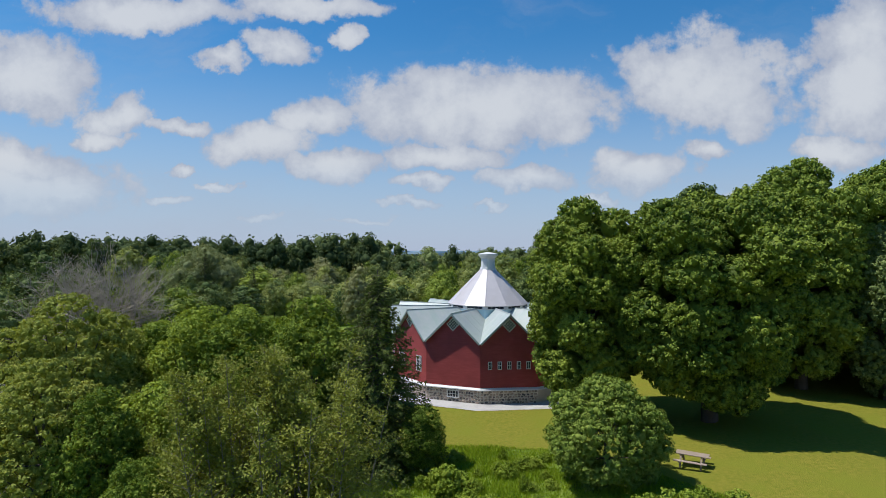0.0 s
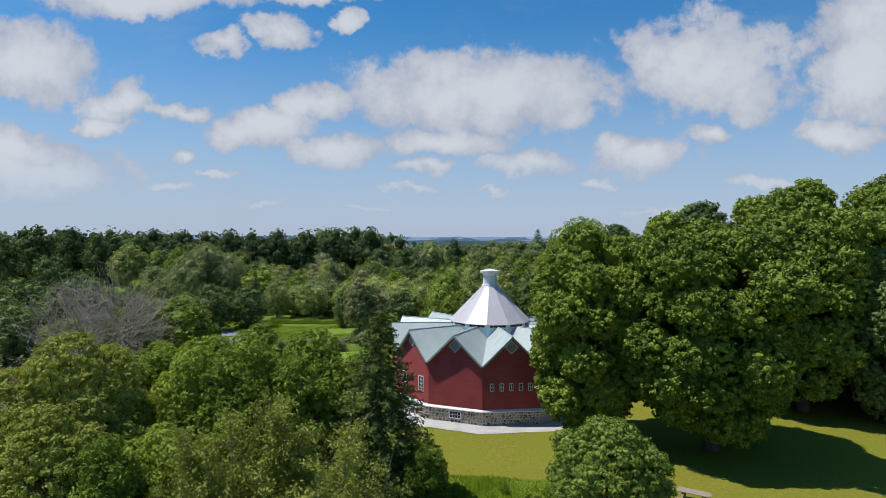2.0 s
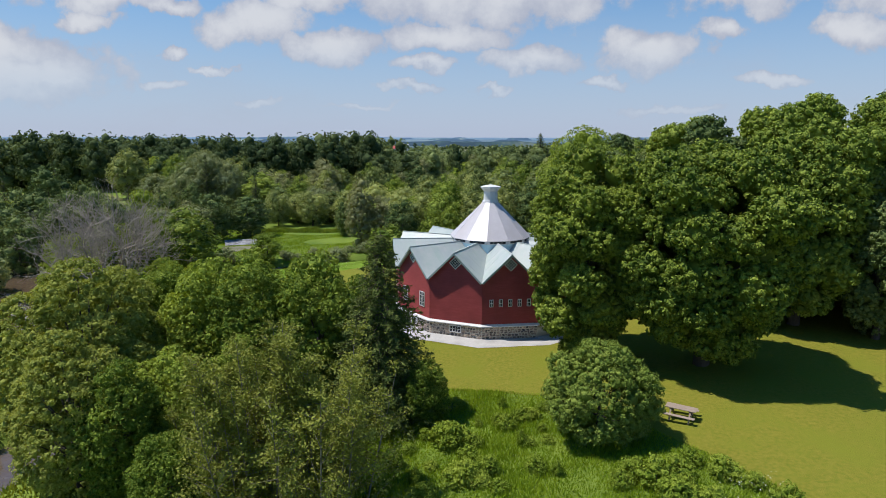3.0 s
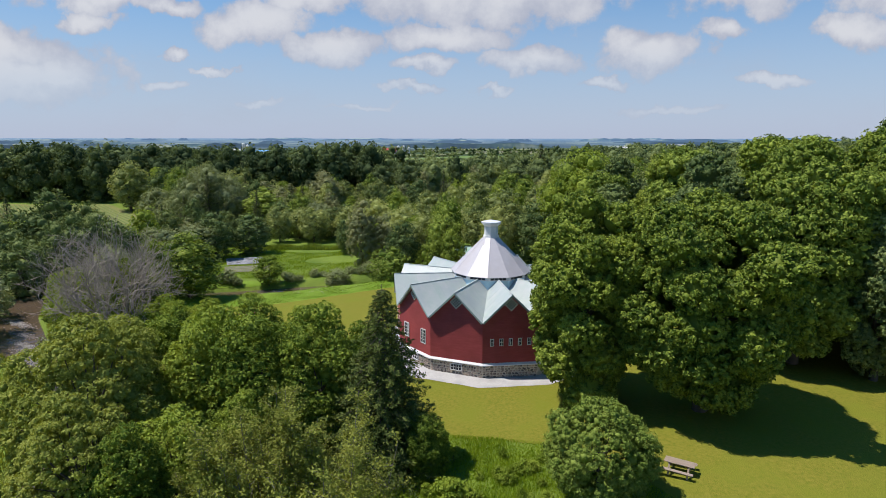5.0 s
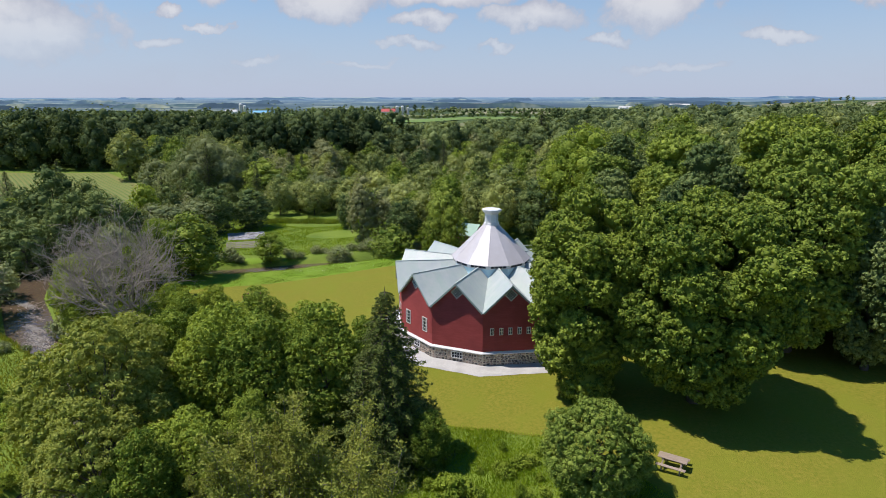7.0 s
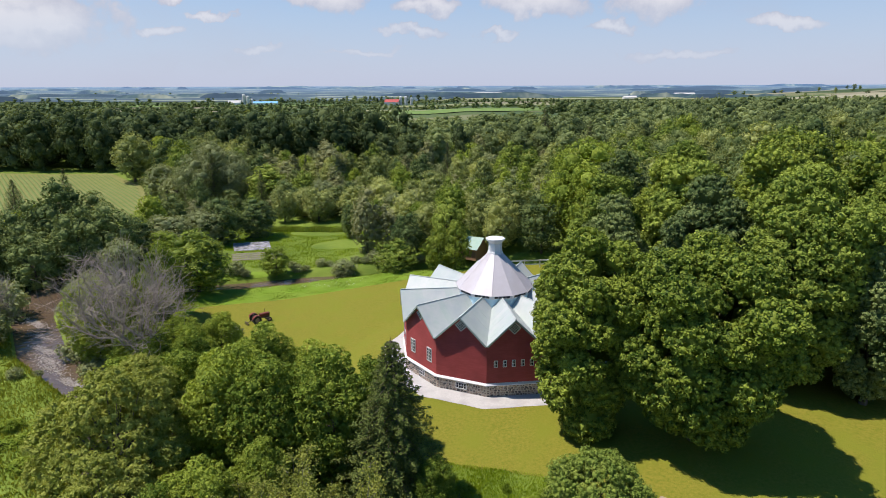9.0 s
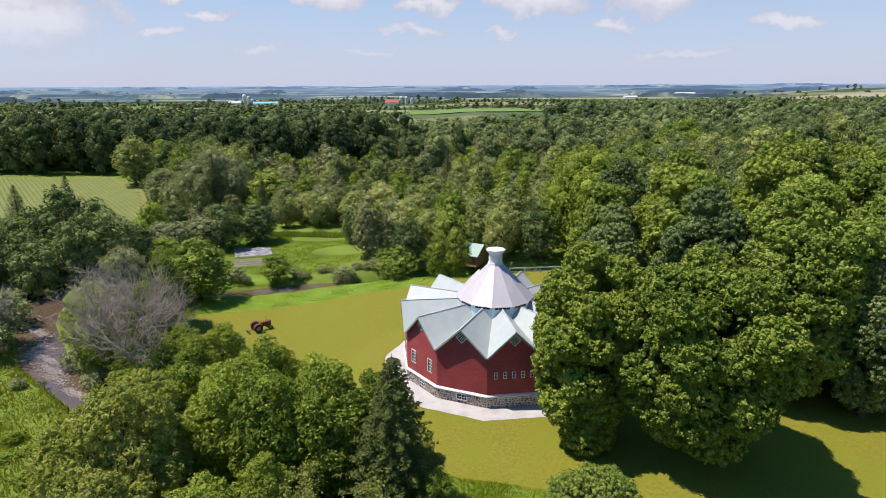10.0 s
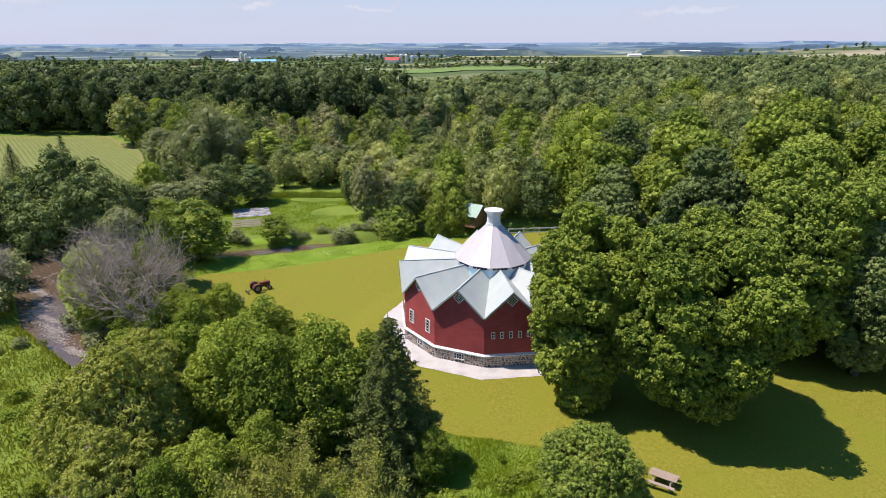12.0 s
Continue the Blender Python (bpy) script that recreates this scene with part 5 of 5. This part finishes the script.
def wheel(parent, x, y, r, w):
    m = Matrix.Translation((x, y, r)) @ Matrix.Rotation(math.pi / 2, 4, "X")
    bm = bmesh.new()
    n = 20
    prof = ((0.58, -0.5), (0.92, -0.5), (1.0, -0.32), (1.0, 0.32), (0.92, 0.5), (0.58, 0.5))
    loops = [[bm.verts.new(m @ Vector((r * p * math.cos(2 * math.pi * i / n), r * p * math.sin(2 * math.pi * i / n), w * q))) for p, q in prof] for i in range(n)]
    for i in range(n):
        for j in range(6):
            bm.faces.new((loops[i][j], loops[(i + 1) % n][j], loops[(i + 1) % n][(j + 1) % 6], loops[i][(j + 1) % 6]))
    t = part("wheel", bm, M_RUBBER, parent, "black rubber tyre")
    bm = bmesh.new()
    bmesh.ops.create_cone(bm, cap_ends=True, segments=16, radius1=r * 0.57, radius2=r * 0.5, depth=w * 0.6, matrix=m)
    part("rim", bm, M_RIM, t, "faded tan rim")


def tractor(x, y, spin):
    t = new("tractor")
    t.matrix_basis = pose(x, y, ground_z(x, y) + 0.03, 0, 0, spin) @ Matrix.Scale(0.85, 4)
    tagged(t, "old faded red farm tractor with rear implement on the lawn", "tractor")
    bm = bmesh.new()
    box(bm, (1.55, 0.55, 0.5), Matrix.Translation((0.75, 0, 1.15)), 0.1)
    part("hood", bm, M_TRACTOR, t)
    bm = bmesh.new()
    box(bm, (2.7, 0.34, 0.36), Matrix.Translation((0.25, 0, 0.75)), 0.05)
    part("chassis", bm, M_IRON, t)
    bm = bmesh.new()
    box(bm, (0.06, 0.5, 0.5), Matrix.Translation((1.55, 0, 1.12)), 0.02)
    part("grille", bm, M_IRON, t)
    for s in (-1, 1):
        wheel(t, -0.7, s * 0.78, 0.68, 0.34)
        wheel(t, 1.35, s * 0.6, 0.36, 0.18)
        bm = bmesh.new()
        for i in range(5):
            a, b2 = math.radians(20 + 28 * i), math.radians(48 + 28 * i)
            bar(bm, (-0.7 + 0.78 * math.cos(a), s * 0.78, 0.68 + 0.78 * math.sin(a)), (-0.7 + 0.78 * math.cos(b2), s * 0.78, 0.68 + 0.78 * math.sin(b2)), 0.42, 0.04)
        part("mudguard", bm, M_TRACTOR, t)
    bm = bmesh.new()
    box(bm, (0.42, 0.46, 0.1), Matrix.Translation((-0.75, 0, 1.18)), 0.04)
    box(bm, (0.08, 0.44, 0.28), Matrix.Translation((-0.95, 0, 1.34)), 0.03)
    part("seat", bm, M_IRON, t)
    TV, TF = tube_arrays([((0.15, 0, 1.3), (-0.25, 0, 1.62), 0.025, 0.025)] + [((-0.25 - 0.1 * math.sin(a), 0.2 * math.cos(a), 1.62 + 0.13 * math.sin(a)), (-0.25 - 0.1 * math.sin(a + 0.5236), 0.2 * math.cos(a + 0.5236), 1.62 + 0.13 * math.sin(a + 0.5236)), 0.02, 0.02) for a in np.arange(12) * 0.5236])
    link("steering_wheel", mesh_from("steering_wheel", TV, TF, (M_IRON,)), t)
    TV, TF = tube_arrays([((0.95, 0.15, 1.3), (0.95, 0.15, 2.0), 0.04, 0.04)], 8)
    link("exhaust_pipe", mesh_from("exhaust_pipe", TV, TF, (M_IRON,)), t)
    bm = bmesh.new()
    bar(bm, (-1.1, 0, 0.6), (-2.1, 0, 0.35), 0.1, 0.1)
    bar(bm, (-2.1, -0.8, 0.35), (-2.1, 0.8, 0.35), 0.1, 0.1)
    for i in range(5):
        bar(bm, (-2.1, -0.7 + 0.35 * i, 0.35), (-2.25, -0.7 + 0.35 * i, 0.02), 0.05, 0.07)
    part("implement", bm, M_IRON, t, "dark iron cultivator")


tractor(-25.6, 78.2, 38)

# garden plot: sheets of plastic mulch and bare beds
M_PLASTIC = material("silver_plastic_mulch", (0.36, 0.36, 0.38), (0.10, 0.10, 0.10), 1.2, 0.5, bump=0.05, bump_scale=3, spread=0.25)
M_SOIL = material("bare_soil", (0.22, 0.19, 0.14), (0.14, 0.16, 0.07), 1.0, 0.95, bump=0.05, bump_scale=4)
for i in range(5):
    u = np.array([0.985, 0.17])
    v = np.array([-0.35, 0.94])
    c = np.array([-41.4, 114.6]) + v * i * 1.35
    for name, mat, lab, off, ln in (("mulch_sheet", M_PLASTIC, "crinkled silver-grey plastic mulch sheet on a garden bed", 0.0, 7.0),) + ((("garden_bed", M_SOIL, "weedy bare soil garden bed", -0.5, 9.0),) if i < 4 else ()):
        P = []
        for s in range(9):
            for w in (-0.55, -0.2, 0.2, 0.55):
                p = c + u * (off + ln * s / 8) + v * (w if mat is M_PLASTIC else w * 0.8 - 7.2)
                P.append((p[0], p[1], ground_z(*p) + (0.06 if abs(w) > 0.3 else 0.22) + 0.04 * math.sin(3 * s + 5 * w + i)))
        F = [(4 * s + w, 4 * s + 4 + w, 4 * s + 5 + w, 4 * s + 1 + w) for s in range(8) for w in range(3)]
        tagged(new(name, mesh_from(name, P, F, (mat,), True)), lab, "garden bed", "garden beds")


# ---- meadow growth ----
def blades(name, n, field, x0, x1, y0, y1, h, w, seed, mat, label):
    rng = np.random.default_rng(seed)
    x, y = rng.uniform(x0, x1, n), rng.uniform(y0, y1, n)
    k = field(x, y) > 0
    x, y = x[k], y[k]
    z = heights(x, y)
    patch = 0.65 + 0.35 * np.sin(x * 0.9 + 1.3 * np.sin(y * 0.7)) * np.sin(y * 0.8)
    hh = h * rng.uniform(0.5, 1.2, len(x)) * patch
    a = rng.uniform(0, 6.28, len(x))
    lx, ly = rng.normal(size=len(x)) * 0.35 * hh, rng.normal(size=len(x)) * 0.35 * hh
    c, s = np.cos(a) * w, np.sin(a) * w
    V = np.stack((np.stack((x - c, y - s, z - 0.03), 1), np.stack((x + c, y + s, z - 0.03), 1), np.stack((x + lx, y + ly, z + hh), 1)), 1).reshape(-1, 3)
    F = np.arange(len(V)).reshape(-1, 3)
    tagged(new(name, mesh_from(name, V, F, (mat,))), label, "grass", kind="stuff")


off_lawn = lambda x, y: -inside(x, y, LAWN) - 0.1
blades("tall_grass", 170000, lambda x, y: off_lawn(x, y) + 0.25, -12, 20, 20, 46, 0.36, 0.035, 1, M_LUSH, "tall lush green meadow grass")
blades("path_edge_grass", 60000, lambda x, y: np.minimum(-apron(x, y), 0.45 + apron(x, y)), -9, 19, 49, 77, 0.11, 0.02, 11, M_EDGE, "short grass fringing the gravel path")
blades("creek_grass", 36000, lambda x, y: np.minimum(off_lawn(x, y), line_distance(x, y, CREEK) - 2), -45, 6, 82, 99, 0.2, 0.06, 2, M_BLADE, "bright green uncut grass along the creek")
blades("bank_grass", 100000, lambda x, y: np.minimum(off_lawn(x, y), line_distance(x, y, RIVER) - 2.9), -75, -22, 25, 85, 0.5, 0.07, 3, M_RANK, "rank green grass on the river bank")
weed = place(broadleaf("weed_clump", 301, 0.8, 1.2, -0.15, M_WEED, 0.16, 12, 0.13, 0.02, limbs=0, core=0, deep=ICO0), 2.4, 31)
tagged(weed, "low bright green leafy weed clump in the meadow", "shrub", "meadow shrubs")
for i, (x, y, s) in enumerate(((1.0, 30.2, 1.2), (11.0, 29.0, 1.3), (12.3, 29.6, 1.1), (10.2, 30.0, 1.0), (12.0, 28.0, 0.9), (13.4, 30.8, 0.8), (14.6, 29.4, 1.1), (15.6, 28.3, 0.8), (16.4, 26.6, 1.0), (9.2, 29.0, 0.8), (11.4, 27.3, 1.2), (13.0, 27.0, 0.9), (5.2, 37.4, 0.8), (3.6, 37.0, 0.7), (0.4, 34.5, 1.5), (-0.6, 38.4, 1.3))):
    another(weed, x, y, s, i * 1.7)
weeds = random.Random(21)
for i in range(34):
    another(weed, weeds.uniform(-3.5, 7.5), weeds.uniform(28.5, 40), weeds.uniform(0.35, 0.8), i, weeds.uniform(0.4, 0.9))
for i in range(16):
    y = weeds.uniform(34, 62)
    x = -26.5 - (y - 39) * 0.62 - (abs(y - 50) * 0.08 + weeds.uniform(2.3, 11))
    another(weed, x, y, weeds.uniform(0.6, 1.5), i, weeds.uniform(0.5, 1.1))
bank = place(broadleaf("bank_shrub", 311, 2.2, 3.4, -0.2, M_GREYLEAF, 0.36, 12, 0.24, 0.06, limbs=0, core=0, deep=ICO0), -62, 66)
tagged(bank, "grey-green shrub on the river bank", "shrub", "bank shrubs")
for i, (x, y, s) in enumerate(((-57, 69, 1.9), (-60, 74, 2.3), (-63, 82, 1.5), (-54, 60, 0.6), (-47.5, 61.5, 0.42), (-49, 60, 0.3), (-46, 63, 0.28), (-38.5, 44, 0.35), (-44.5, 68.5, 1.1), (-40.5, 64.5, 0.9), (-33.8, 59.8, 1.0), (-30, 54.5, 0.9), (-26.8, 48, 1.0), (-44, 72, 1.3), (-47, 79, 1.4), (-52, 86, 1.5), (-27, 71, 0.8), (-32, 56.8, 1.1), (-26, 101, 0.5), (-13, 104, 0.7), (-24.6, 101.8, 0.35), (-36, 99.5, 0.8), (-16.5, 104.5, 0.45), (-34, 98.6, 0.4), (-31, 103.2, 0.45), (-27.5, 103.6, 0.4), (-22.5, 104, 0.5), (-14.8, 103.8, 0.4), (-11.5, 103.2, 0.5), (-38.5, 99.8, 0.5), (-44, 97.5, 0.5), (-40.8, 98.6, 0.4), (-21, 103.6, 0.35), (-5, 103, 0.5))):
    another(bank, x, y, s, i * 1.3)


def foam():
    rng = np.random.default_rng(9)
    C = []
    for cx, cy, n, s in ((-57.5, 80, 150, 0.9), (-54, 75.5, 70, 0.9), (-50.5, 71, 120, 0.7), (-46, 65.5, 70, 0.9), (-41.5, 62, 120, 0.8), (-35, 54.6, 60, 0.8), (-48, 68, 90, 1.0)):
        n *= 4
        p = rng.normal(size=(n, 2)) * np.array([1.9, 0.4]) * s
        C.append(np.stack((cx + 0.8 * p[:, 0] + 0.5 * p[:, 1], cy - 0.5 * p[:, 0] + 0.8 * p[:, 1], np.full(n, -3.42)), 1))
    C = np.vstack(C)
    k = line_distance(C[:, 0], C[:, 1], RIVER) < 2.6
    V, F = cards(rng, C[k], np.tile((0.0, 0.0, 1.0), (int(k.sum()), 1)), 0.34, 0.3)
    tagged(new("rapids_foam", mesh_from("rapids_foam", V, F, (M_FOAM,))), "white foam flecks on the river rapids", "foam", kind="stuff")


foam()


M_PETAL = material("white_petals", (0.72, 0.72, 0.66), (0.8, 0.78, 0.6), 3.0, 0.7)


def flowers(name, n, cx, cy, sx, sy, size, h, seed, label):
    rng = np.random.default_rng(seed)
    p = rng.normal(size=(n, 2)) * np.array([sx, sy]) + np.array([cx, cy])
    C = np.stack((p[:, 0], p[:, 1], heights(p[:, 0], p[:, 1]) + h * rng.uniform(0.8, 1.2, n)), 1)
    V, F = cards(rng, C, unit(rng.normal(size=(n, 3)) * 0.3 + np.array([0, 0, 1.0])), size, 0.9)
    tagged(new(name, mesh_from(name, V, F, (M_PETAL,))), label, "flowers", kind="stuff")


flowers("meadow_flowers", 110, -18.5, 92.5, 4.0, 1.3, 0.10, 0.5, 5, "white umbel flowers among the creek grass")
flowers("daisy_patch", 60, 15.6, 27.6, 1.0, 0.6, 0.06, 0.55, 6, "small white daisies at the lawn's edge")
blades("terrace_growth", 14000, lambda x, y: 1.6 - np.abs(y - 131 + 0.08 * (x + 30)) + 0 * x, -40, -17, 126, 136, 1.3, 0.09, 4, M_BLADE, "tall pale green weeds on the garden terrace")
blades("garden_grass", 60000, lambda x, y: np.minimum(line_distance(x, y, CREEK) - 3, 0.8 + np.sin(x * 0.21 + y * 0.13) + 0.7 * np.sin(y * 0.5 - x * 0.11)), -58, 2, 103, 135, 0.28, 0.08, 8, M_LUSH, "patchy uncut grass round the garden beds")
